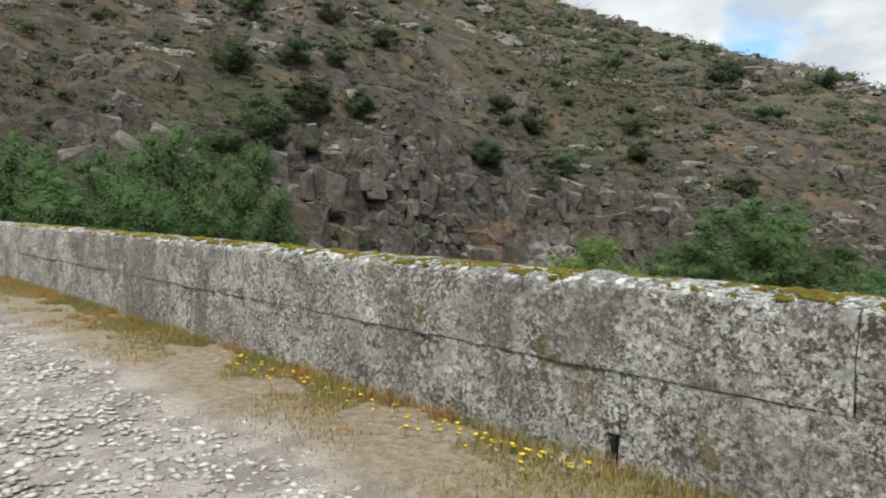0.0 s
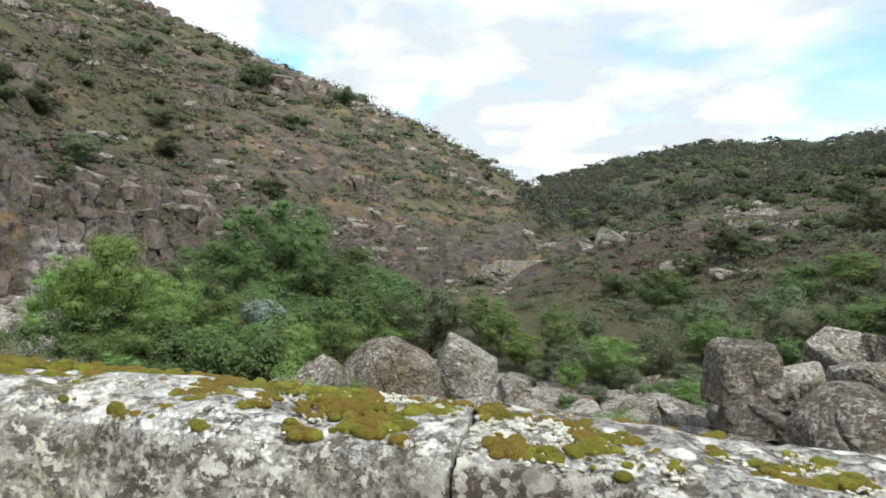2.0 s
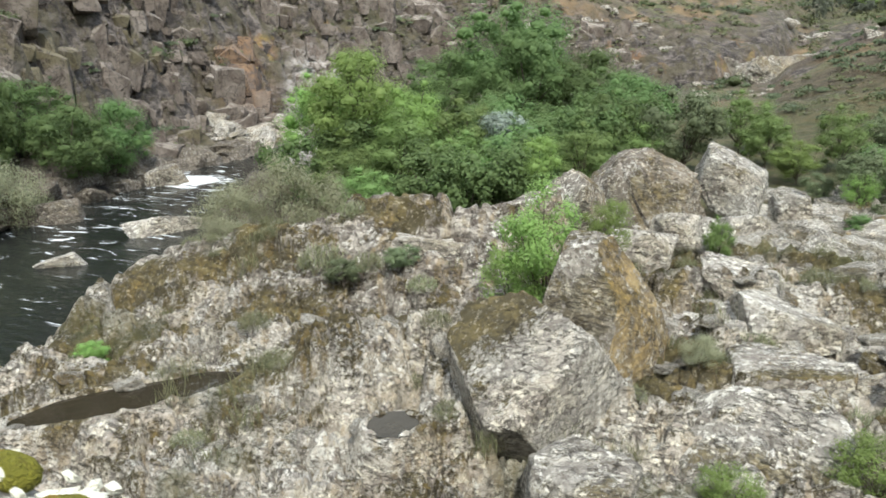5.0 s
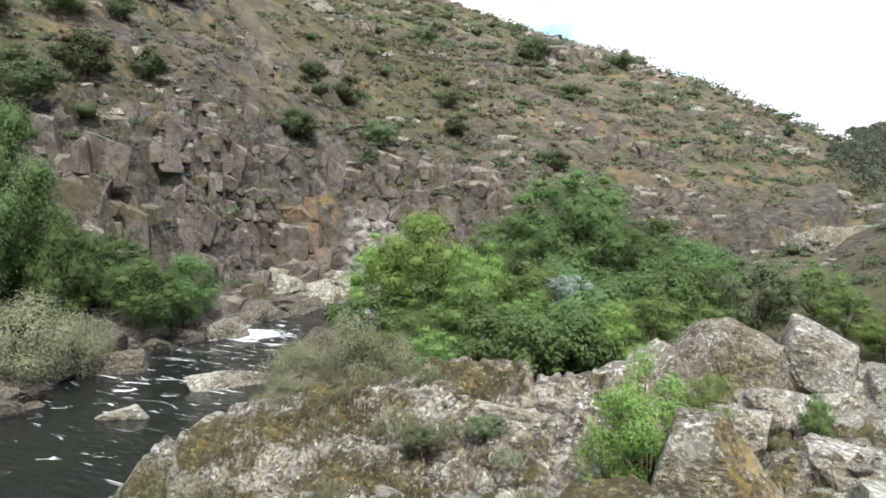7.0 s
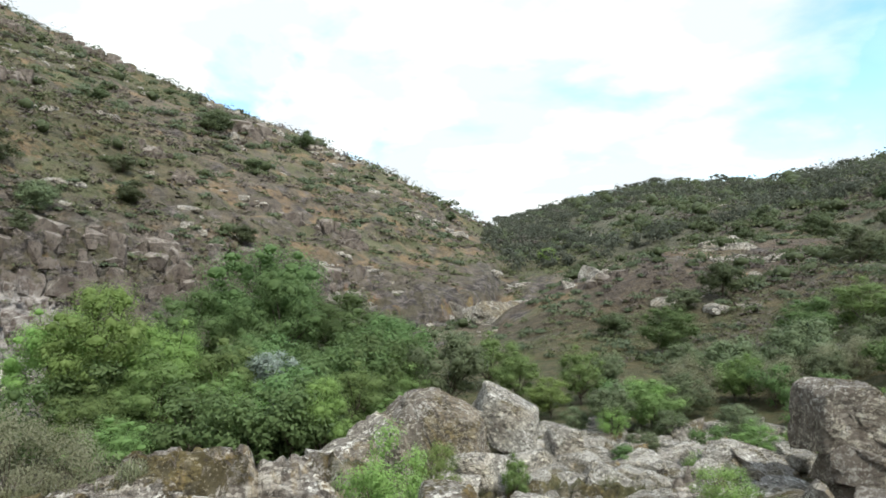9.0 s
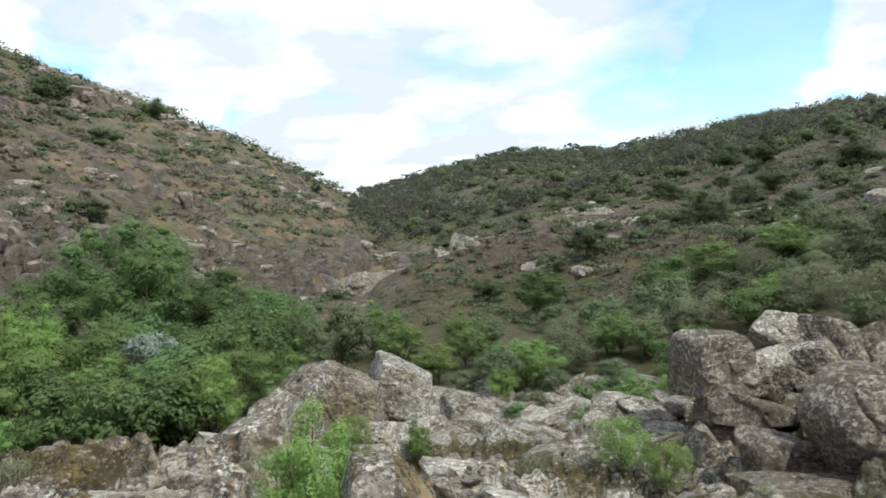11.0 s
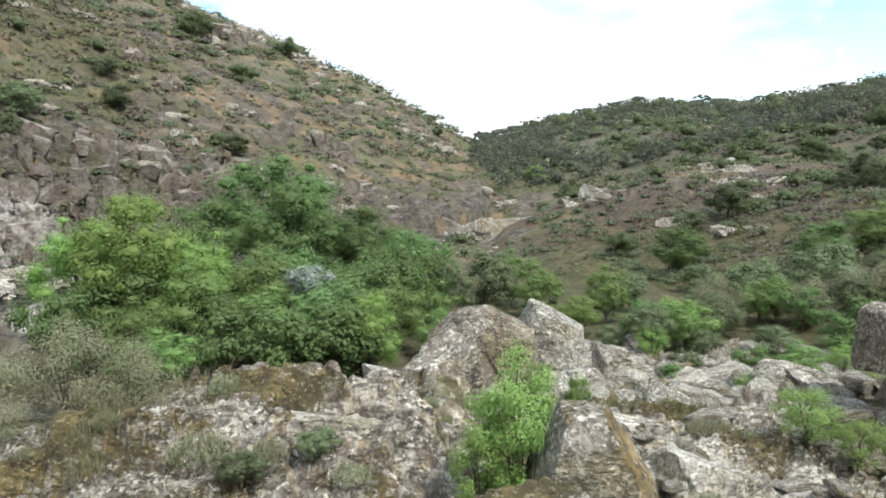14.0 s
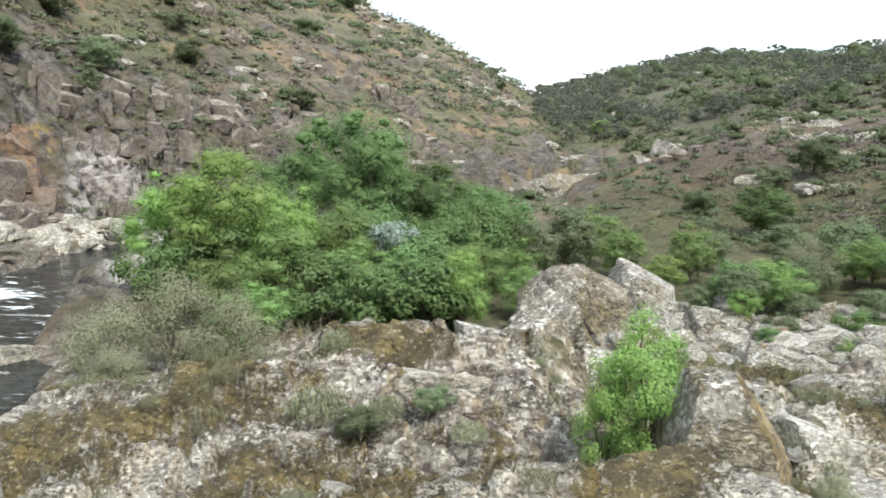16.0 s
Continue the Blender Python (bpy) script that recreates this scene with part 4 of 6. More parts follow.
def build_lichen():
    """Cream lichen scales, crowded in patches between the moss cushions."""
    rng = np.random.default_rng(419)
    ball = bmesh.new()
    bmesh.ops.create_icosphere(ball, subdivisions=1, radius=1)
    bv = np.array([v.co[:] for v in ball.verts])
    bf = np.array([[v.index for v in f.verts] for f in ball.faces])
    ball.free()
    x, y = rng.uniform(-3.2, 2.0, 9000), rng.uniform(0.03, 0.46, 9000)
    across = (y - 0.235) / 0.235
    field = fbm(x * 8, y * 9, 4, 421)
    pieces = []
    for k in np.nonzero((field > rng.uniform(-0.1, 0.32, 9000)) & (np.abs(x + 0.335) > 0.02))[0][:3200]:
        r = rng.uniform(0.003, 0.009)
        z = 1.084 - (0.018 if across[k] > 0 else 0.045) * across[k] ** 2 - (0.05 * (x[k] + 0.335) if x[k] > -0.335 else 0)
        p = bv * (r, r * rng.uniform(0.5, 1.0), r * rng.uniform(0.4, 0.9)) * (1 + 0.25 * rng.standard_normal((len(bv), 1)))
        pieces.append((p + (x[k], y[k], z), bf))
    v, f = joined(pieces)
    me = mesh_np("lichen_scales", v, f, False, LICHEN)
    tagged(new("lichen_scales", me), "cream lichen scales crusting the wall top", "lichen", kind="stuff").matrix_world = TILT


build_lichen()


def build_road():
    x, y = np.meshgrid(np.concatenate([np.arange(-40, -12, 0.4), np.arange(-12, 4, 0.07), np.arange(4, 11, 0.4)]), np.concatenate([np.arange(-6.2, -3.6, 0.2), np.arange(-3.6, 0.05, 0.07)]), indexing="ij")
    verge = smooth(-1.35, -0.85, y + 0.28 * fbm(x * 0.9, y * 0.9, 4, 411))
    z = 0.018 * fbm(x * 1.5, y * 1.5, 5, 412) - 0.04 + 0.045 * verge + 0.012 * fbm(x * 9, y * 9, 3, 413)
    me = mesh_np("road", np.stack([x, y, z], -1).reshape(-1, 3), grid_faces(*x.shape)[:, ::-1], True, ROAD)
    add_values(me, "verge", verge.ravel())
    tagged(new("road", me), "pale gravel track with a grassy verge along the wall", "road", kind="structure").matrix_world = TILT
    # the body of the bridge below the track
    bm = bmesh.new()
    bmesh.ops.create_cube(bm, size=1, matrix=Matrix.Translation((-14.5, -2.9, -4.6)) @ Matrix.Diagonal((51, 6.7, 9.0, 1)))
    tagged(part("bridge_body", bm, BODY), "solid stone body of the old bridge", "bridge", kind="structure").matrix_world = TILT


build_road()


def build_pebbles():
    rng = np.random.default_rng(5)
    ico = bmesh.new()
    bmesh.ops.create_icosphere(ico, subdivisions=1, radius=1)
    iv = np.array([v.co[:] for v in ico.verts])
    jf = np.array([[v.index for v in f.verts] for f in ico.faces])
    ico.free()
    verts, faces, n = [], [], 0
    for k in range(7000):
        x = -9.5 + 10.0 * rng.random() ** 0.8
        y = -4.2 + 3.1 * rng.random()
        if y > -1.35 and rng.random() < 0.8:
            continue
        s = rng.uniform(0.010, 0.030) * (1.0 if rng.random() < 0.85 else 1.4)
        sc = np.array([s * rng.uniform(0.9, 1.6), s * rng.uniform(0.7, 1.1), s * rng.uniform(0.35, 0.6)])
        a = rng.uniform(0, 6.28)
        p = iv * sc * (1 + 0.22 * rng.standard_normal((len(iv), 1)))
        p = np.stack([p[:, 0] * math.cos(a) - p[:, 1] * math.sin(a), p[:, 0] * math.sin(a) + p[:, 1] * math.cos(a), p[:, 2]], -1)
        verts.append(p + (x, y, -0.032))
        faces.append(jf + n)
        n += len(iv)
    me = mesh_np("pebbles", np.concatenate(verts), np.concatenate(faces), True, PEBBLE)
    tagged(new("pebbles", me), "rounded pale pebbles bedded in the track", "pebbles", kind="stuff").matrix_world = TILT


build_pebbles()


def blades(points, lengths, width, rng, lean=0.5):
    """Narrow bent grass blades: two quads each."""
    n = len(points)
    a = rng.uniform(0, 2 * math.pi, n)
    d = np.stack([np.cos(a), np.sin(a), np.zeros(n)], -1)
    s = np.stack([-np.sin(a), np.cos(a), np.zeros(n)], -1) * (width * rng.uniform(0.6, 1.3, n))[:, None]
    up = np.array([0, 0, 1.0])
    k = rng.uniform(0.2, 1, n)[:, None] * lean
    L = np.asarray(lengths)[:, None]
    p1 = points + up * L * 0.55 + d * L * k * 0.25
    p2 = points + up * L * (1 - 0.25 * k) + d * L * k * 0.8
    v = np.stack([points - s, points + s, p1 - s * 0.8, p1 + s * 0.8, p2 - s * 0.15, p2 + s * 0.15], 1).reshape(-1, 3)
    i = np.arange(n)[:, None] * 6
    f = np.concatenate([i + [0, 1, 3, 2], i + [2, 3, 5, 4]], 0)
    return v, f


def build_verge():
    rng = np.random.default_rng(8)
    n = 46000
    x = rng.uniform(-15, 1.5, n)
    y = -np.abs(rng.normal(0, 0.48, n)) - 0.01
    keep = (y > -1.4) & (fbm(x * 1.6, y * 2.2, 4, 421) + 0.5 * np.exp(y * 5) > 0.0)
    x, y = x[keep], y[keep]
    pts = np.stack([x, y, np.full(len(x), -0.01)], -1)
    v, f = blades(pts, rng.uniform(0.03, 0.11, len(x)) * (0.6 + 0.9 * np.exp(y * 4)), 0.0035, rng, 0.9)
    me = mesh_np("verge_grass", v, f, False, LEAF["verge"])
    tagged(new("verge_grass", me), "dry green and rusty grass at the foot of the wall", "grass", kind="stuff").matrix_world = TILT
    # pale flat stone under the mouth of the drain
    slab = part("drain_stone", stone_block(-1.98, -1.56, -0.16, 0.004, -0.03, 0.012, 377, 0.03, 0.008, 0, 0, plain("pale_drain_stone", (0.42, 0.37, 0.31), (0.66, 0.60, 0.52), 9)), None)
    tagged(slab, "flat pale stone at the mouth of the drain", "stone").matrix_world = TILT
    proto = None
    for k in range(95):
        x = rng.choice([-2.0, -2.4, -2.9, -3.6, -4.4, -5.2]) + rng.normal(0, 0.28) if k > 8 else -1.75 + rng.normal(0, 0.12)
        y = -0.22 - abs(rng.normal(0, 0.16))
        m = TILT @ pose(x, y, -0.01, rng.uniform(-12, 12), rng.uniform(-12, 12), rng.uniform(0, 360))
        if proto is None:
            proto = thing("flower", "small yellow daisy-like flower on a thin stalk", "flower", "yellow flowers along the wall")
            v, f = tube([(0, 0, 0), (0.004, 0, 0.06), (0.006, 0.004, 0.12)], [0.002, 0.002, 0.0015], 5)
            part("stalk", mesh_np("stalk", v, f, True, STALK), None, proto)
            bm = bmesh.new()
            for j in range(10):
                a = j * math.pi / 5
                pts = [(0.004, 0), (0.012, -0.005), (0.023, -0.003), (0.023, 0.003), (0.012, 0.005)]
                bm.faces.new([bm.verts.new((0.006 + c * math.cos(a) - s * math.sin(a), 0.004 + c * math.sin(a) + s * math.cos(a), 0.122 + c * 0.25)) for c, s in pts])
            part("petals", bm, PETAL, proto, "bright yellow petals")
            bm = bmesh.new()
            bmesh.ops.create_uvsphere(bm, u_segments=8, v_segments=5, radius=0.008, matrix=Matrix.Translation((0.006, 0.004, 0.122)))
            part("disc", bm, PETAL, proto)
            proto.matrix_world = m
        else:
            copy_thing(proto, m @ Matrix.Scale(rng.uniform(0.5, 0.85), 4))


build_verge()

# ---- boulders ----
BALL = bmesh.new()
bmesh.ops.create_icosphere(BALL, subdivisions=5, radius=1)
BALL_V = np.array([v.co[:] for v in BALL.verts])
BALL_F = np.array([[v.index for v in f.verts] for f in BALL.faces])
BALL.free()
SMALL = bmesh.new()
bmesh.ops.create_icosphere(SMALL, subdivisions=3, radius=1)
SMALL_V = np.array([v.co[:] for v in SMALL.verts])
SMALL_F = np.array([[v.index for v in f.verts] for f in SMALL.faces])
SMALL.free()


def hewn(planes, seed, size=1.0, rough=0.05, sharp=36, fine=True):
    """A rock bounded by planes (normal, distance from the middle), its edges worn and its faces uneven."""
    d = (BALL_V if fine else SMALL_V).copy()
    total = np.zeros(len(d))
    for nx, ny, nz, dist in planes:
        l = math.sqrt(nx * nx + ny * ny + nz * nz)
        c = np.clip((d[:, 0] * nx + d[:, 1] * ny + d[:, 2] * nz) / l / dist, 0.001, None)
        total += c ** sharp
    v = d / (total ** (1 / sharp))[:, None]
    s = 2.2 / size
    n = fbm(v[:, 0] * s * 0.7 + v[:, 2] * s * 0.6 + 7, v[:, 1] * s * 0.7 - v[:, 2] * s * 0.5, 6, seed, 0.58)
    b, c1, c2, c3, ox, oy = worley(v[:, 0] * s * 0.8 + v[:, 2] * s * 0.5, v[:, 1] * s * 0.8 - v[:, 2] * s * 0.4, seed + 9)
    v = v + d * (n * rough * size * 1.3 + (c1 - 0.5) * rough * size * 0.8 - rough * size * 0.7 * np.exp(-(b / 0.05) ** 2))[:, None]
    return v, (BALL_F if fine else SMALL_F)


def random_planes(rng, sx, sy, sz, count=6):
    """A skewed block of that size with its corners broken off unevenly."""
    out = []
    for n, d in (((1, 0, 0), sx), ((-1, 0, 0), sx), ((0, 1, 0), sy), ((0, -1, 0), sy), ((0, 0, 1), sz), ((0, 0, -1), sz)):
        n = np.array(n, float) + 0.24 * rng.standard_normal(3)
        n /= np.linalg.norm(n)
        out.append((*n, d * rng.uniform(0.8, 1.0)))
    for k in range(count):
        n = rng.choice([-1.0, 1.0], 3) * rng.uniform(0.35, 1.0, 3)
        n[2] = abs(n[2]) if rng.random() < 0.75 else n[2]
        n /= np.linalg.norm(n)
        reach = abs(n[0]) * sx + abs(n[1]) * sy + abs(n[2]) * sz
        out.append((*n, reach * rng.uniform(0.55, 0.82)))
    return out


def boulder(x, y, z, sx, sy, sz, seed, material, label, turn=0, tilt=0, planes=None, rough=0.075, sharp=36):
    rng = np.random.default_rng(seed)
    v, f = hewn(planes or random_planes(rng, sx, sy, sz, 7), seed, (sx * sy * sz) ** (1 / 3), rough, sharp, max(sx, sy) > 0.6)
    me = mesh_np("boulder", v, f, True, material)
    me.set_sharp_from_angle(angle=radians(28))
    ob = part("boulder", me, None)
    ob.matrix_world = pose(x, y, z, 0, tilt, turn)
    return tagged(ob, label, "boulder", "large boulders on the rock shelf")


# the upright wedge and the mossy slab leaning in front of it
boulder(-5.1, 13.4, -3.6, 1.0, 0.9, 1.4, 501, GRANITE_WEDGE, "tall wedge-shaped boulder with lichen and rusty moss",
        planes=[(-0.93, -0.15, 0.3, 0.81), (0.82, -0.2, 0.5, 0.88), (0.0, -0.9, 0.42, 0.80), (0, 1, 0.2, 0.8), (0, -0.05, 1, 1.2), (0, 0, -1, 1.5), (1, -0.15, 0.1, 1.22), (0.9, -0.5, 0.1, 1.1), (0.5, 0.8, 0.4, 0.95)], rough=0.03, sharp=50)
boulder(-5.7, 10.9, -4.6, 2.0, 1.8, 0.9, 502, GRANITE_SLAB, "broad tilted granite slab with a mossy top",
        planes=[(-0.27, -0.56, 0.78, 0.62), (-0.75, -0.65, -0.1, 0.84), (0.85, -0.45, -0.1, 1.1), (-0.1, 1, 0.3, 1.6), (0, 0, -1, 1.0), (-0.9, 0.4, 0, 1.8), (0.5, 0.6, 0.6, 1.5), (0.1, -0.8, -0.5, 1.1)], rough=0.025, sharp=60)
boulder(-4.1, 9.3, -5.3, 0.85, 1.0, 0.75, 503, GRANITE, "grey granite block with orange moss beside the slab", 20)
boulder(-1.6, 11.7, -5.55, 1.35, 1.1, 0.75, 504, GRANITE, "low rounded grey granite boulder on the shelf", -15)
boulder(-1.5, 14.3, -5.15, 1.2, 0.8, 0.35, 505, GRANITE_MOSSY, "flat mossy granite boulder on the shelf", 10)
boulder(-1.6, 17.6, -5.35, 1.3, 1.0, 0.5, 506, GRANITE_PALE, "pale fractured granite block on the shelf", 24, 12)
boulder(-3.2, 20.3, -5.3, 1.5, 0.9, 0.35, 507, GRANITE_PALE, "pale fractured granite ledge on the shelf", -10, 8)
boulder(-10.7, 17.05, -3.95, 1.35, 0.8, 0.28, 524, GRANITE_PALE, "overhanging granite plate on the rib", 8, 4)
boulder(-12.6, 16.6, -4.2, 1.0, 0.7, 0.3, 525, GRANITE_PALE, "tilted granite plate on the rib", 20, -8)
plates = np.random.default_rng(909)
for k in range(16):
    px, py = plates.uniform(-4.2, 1.6), plates.uniform(13.8, 20.5)
    sx, sy = plates.uniform(0.45, 1.05), plates.uniform(0.35, 0.7)
    boulder(px, py, ground_z(px, py) - 0.04, sx, sy, plates.uniform(0.16, 0.3), 930 + k, GRANITE_PALE, "flat pale granite plate lying on the shelf", plates.uniform(-30, 40), plates.uniform(-9, 9), rough=0.05, sharp=60)
# three big ones at the end of the rib
boulder(-8.0, 21.7, -4.4, 1.1, 1.2, 1.45, 508, GRANITE_DARK, "rounded grey boulder at the end of the rock rib", 15)
boulder(-8.5, 19.2, -4.1, 0.8, 0.9, 1.15, 509, GRANITE_DARK, "dark split boulder beside a deep crack", 40)
boulder(-7.1, 26.7, -4.5, 2.0, 1.8, 1.95, 510, GRANITE_BROWN, "dark domed boulder with brown streaks", 0,
        planes=[(-0.62, -0.25, 0.75, 1.5), (0.5, -0.2, 0.82, 1.45), (-0.15, -0.8, 0.6, 1.35), (0.1, 1, 0.2, 1.4), (-0.2, -0.1, 1, 1.65), (1, -0.1, 0.1, 1.9), (-1, 0, 0, 2.2), (0, 0, -1, 1.6), (-0.4, -0.75, 0.3, 1.45), (0.35, -0.7, 0.5, 1.3)], rough=0.13, sharp=34)
boulder(-9.6, 25.0, -5.6, 1.5, 1.2, 0.8, 526, GRANITE, "low mossy block at the foot of the domed boulder", 25)
boulder(-5.4, 25.2, -5.5, 1.2, 1.0, 0.75, 527, GRANITE_PALE, "pale broken block at the foot of the domed boulder", -30)
boulder(-6.2, 22.9, -5.4, 1.2, 1.0, 0.7, 528, GRANITE_PALE, "pale broken block beside the rib", 10)
boulder(-3.6, 27.4, -5.8, 1.0, 0.9, 0.7, 529, GRANITE, "grey block below the leaning slab", 40)
boulder(-4.6, 30.0, -4.35, 1.9, 1.3, 1.5, 511, GRANITE, "large leaning slab boulder with a pale top", 0,
        planes=[(-0.85, -0.2, 0.35, 0.92), (0.42, -0.15, 0.9, 0.88), (-0.3, -1, 0.1, 0.85), (0.2, 1, 0.2, 1.1), (1, 0, -0.2, 1.6), (-0.2, 0, -1, 1.2), (-0.9, 0, -0.6, 0.95), (0.8, -0.5, 0.4, 1.15)], rough=0.07, sharp=28)
boulder(-2.1, 29.0, -5.3, 0.7, 0.6, 0.75, 512, GRANITE, "upright grey stone beside the leaning slab", 30)
# the stacked group to the east
boulder(5.7, 22.5, -2.9, 1.4, 1.3, 1.2, 513, GRANITE_BROWN, "blocky boulder with a white lichen edge on a ledge", 0,
        planes=[(-1, -0.12, 0.1, 0.98), (-0.1, -1, 0.05, 0.95), (0.05, 0, 1, 1.0), (-0.55, -0.1, 0.8, 1.15), (1, -0.2, 0.2, 1.05), (0.1, 1, 0, 1.1), (0, -0.1, -1, 1.0), (0.6, -0.2, 0.75, 1.25)], rough=0.06, sharp=26)
boulder(6.9, 21.9, -3.2, 0.8, 0.6, 0.75, 514, GRANITE_PALE, "small pale block leaning on the big one", 30, 20)
boulder(9.6, 25.4, -2.85, 0.9, 0.85, 1.1, 515, GRANITE, "upright split block behind the ledge", 10)
boulder(11.2, 25.0, -2.9, 0.9, 1.0, 0.9, 516, GRANITE_BROWN, "blocky boulder behind the ledge", 50)
boulder(9.4, 23.4, -3.2, 1.1, 0.8, 0.7, 517, GRANITE_DARK, "low broken block behind the ledge", -20)
# ledge, wall and recess rocks here have their shade painted into the stone
boulder(6.5, 21.6, -4.3, 1.9, 1.2, 0.4, 518, GRANITE_BANK_AND_SHADE, "long mossy granite ledge under the stacked boulders", 6, 3)
boulder(6.5, 21.9, -5.1, 1.9, 0.9, 0.9, 556, GRANITE_BANK_AND_SHADE, "shaded rock wall under the ledge", 6)
boulder(3.95, 20.0, -5.05, 0.42, 0.6, 1.05, 519, GRANITE_DARK, "upright pillar of grey granite below the ledge", 12)
boulder(4.6, 19.2, -5.45, 0.55, 0.55, 0.5, 557, GRANITE_BANK_AND_SHADE, "rounded block wedged beside the granite pillar", 30)
boulder(5.5, 19.6, -5.3, 0.8, 0.6, 0.45, 558, GRANITE_BROWN, "mossy block below the ledge", -10)
boulder(6.95, 16.9, -3.62, 1.6, 1.4, 1.45, 520, GRANITE_BROWN, "huge rounded dark boulder overhanging a hollow", 0, 0,
        planes=[(-0.9, -0.2, -0.42, 1.05), (-0.75, -0.2, 0.62, 1.25), (0.1, -0.25, 1, 1.3), (0.85, -0.1, 0.4, 1.2), (1, -0.2, -0.1, 1.2), (0.3, -1, 0.15, 1.0), (-0.35, -0.9, 0.2, 1.0), (0, 1, 0, 1.1), (-0.3, -0.6, -0.75, 1.05), (0.4, -0.3, -0.9, 1.5)], rough=0.04, sharp=9)
boulder(9.6, 15.0, -3.2, 1.4, 1.3, 1.5, 521, GRANITE_DARK, "dark rounded boulder with pale lichen", 30, rough=0.035, sharp=12)
boulder(5.0, 16.6, -5.1, 1.9, 1.2, 0.45, 522, GRANITE_BANK_AND_SHADE, "flat reddish slab beside a brown pool", 14)
boulder(5.3, 18.2, -4.8, 1.2, 0.6, 0.75, 550, GRANITE_BANK_AND_SHADE, "rock in the recess under the overhang, darkened to paint its shade", 20)
boulder(8.9, 19.8, -4.4, 1.9, 1.2, 1.2, 523, GRANITE_BANK_AND_SHADE, "sloping granite mass behind the overhanging boulder", 12)


# landmarks across the valley
boulder(6.2, 90.2, -0.6, 2.6, 2.0, 2.0, 541, GRANITE_PALE, "white split crag on the far spur", 20)
boulder(9.4, 91.5, 0.2, 1.9, 1.6, 1.3, 542, GRANITE_PALE, "pale crag on the far spur", 50)
boulder(3.4, 89.5, -1.4, 1.6, 1.6, 1.5, 543, GRANITE_DARK, "dark crag on the far spur", 10)
boulder(22.3, 101.8, 4.9, 1.1, 0.9, 0.7, 544, GRANITE_PALE, "white boulder on the crest of the spur", 0)
boulder(25.4, 102.4, 5.0, 1.4, 0.9, 0.7, 545, GRANITE_PALE, "white boulder on the crest of the spur", 70)
boulder(40.0, 60.3, 1.6, 2.4, 2.0, 2.6, 546, GRANITE_DARK, "tall dark crag on the eastern slope", 25)
boulder(-8.0, 93.0, -4.7, 3.1, 3.5, 2.6, 547, GRANITE_DARK, "dark rock spur at the gorge mouth", -8, -8, rough=0.09)
boulder(-27.0, 106.5, -4.6, 7.0, 4.0, 3.0, 551, GRANITE_FLUSHED, "smooth water-worn granite slab above the gorge", -12, 14, rough=0.05)
boulder(-20.0, 110.0, -5.4, 6.0, 4.0, 2.7, 552, GRANITE_FLUSHED, "pale smooth granite slab sloping into the gorge", -12, 20, rough=0.05)
boulder(-15.4, 116.5, -5.2, 4.6, 3.5, 2.2, 553, GRANITE_FLUSHED, "pale granite slab with a dark undercut", -8, 22, rough=0.05)
boulder(-29.5, 108.5, -2.9, 6.0, 3.5, 3.0, 555, GRANITE_DARK, "dark ledge above the pale gorge slabs", -14, 8, rough=0.08)


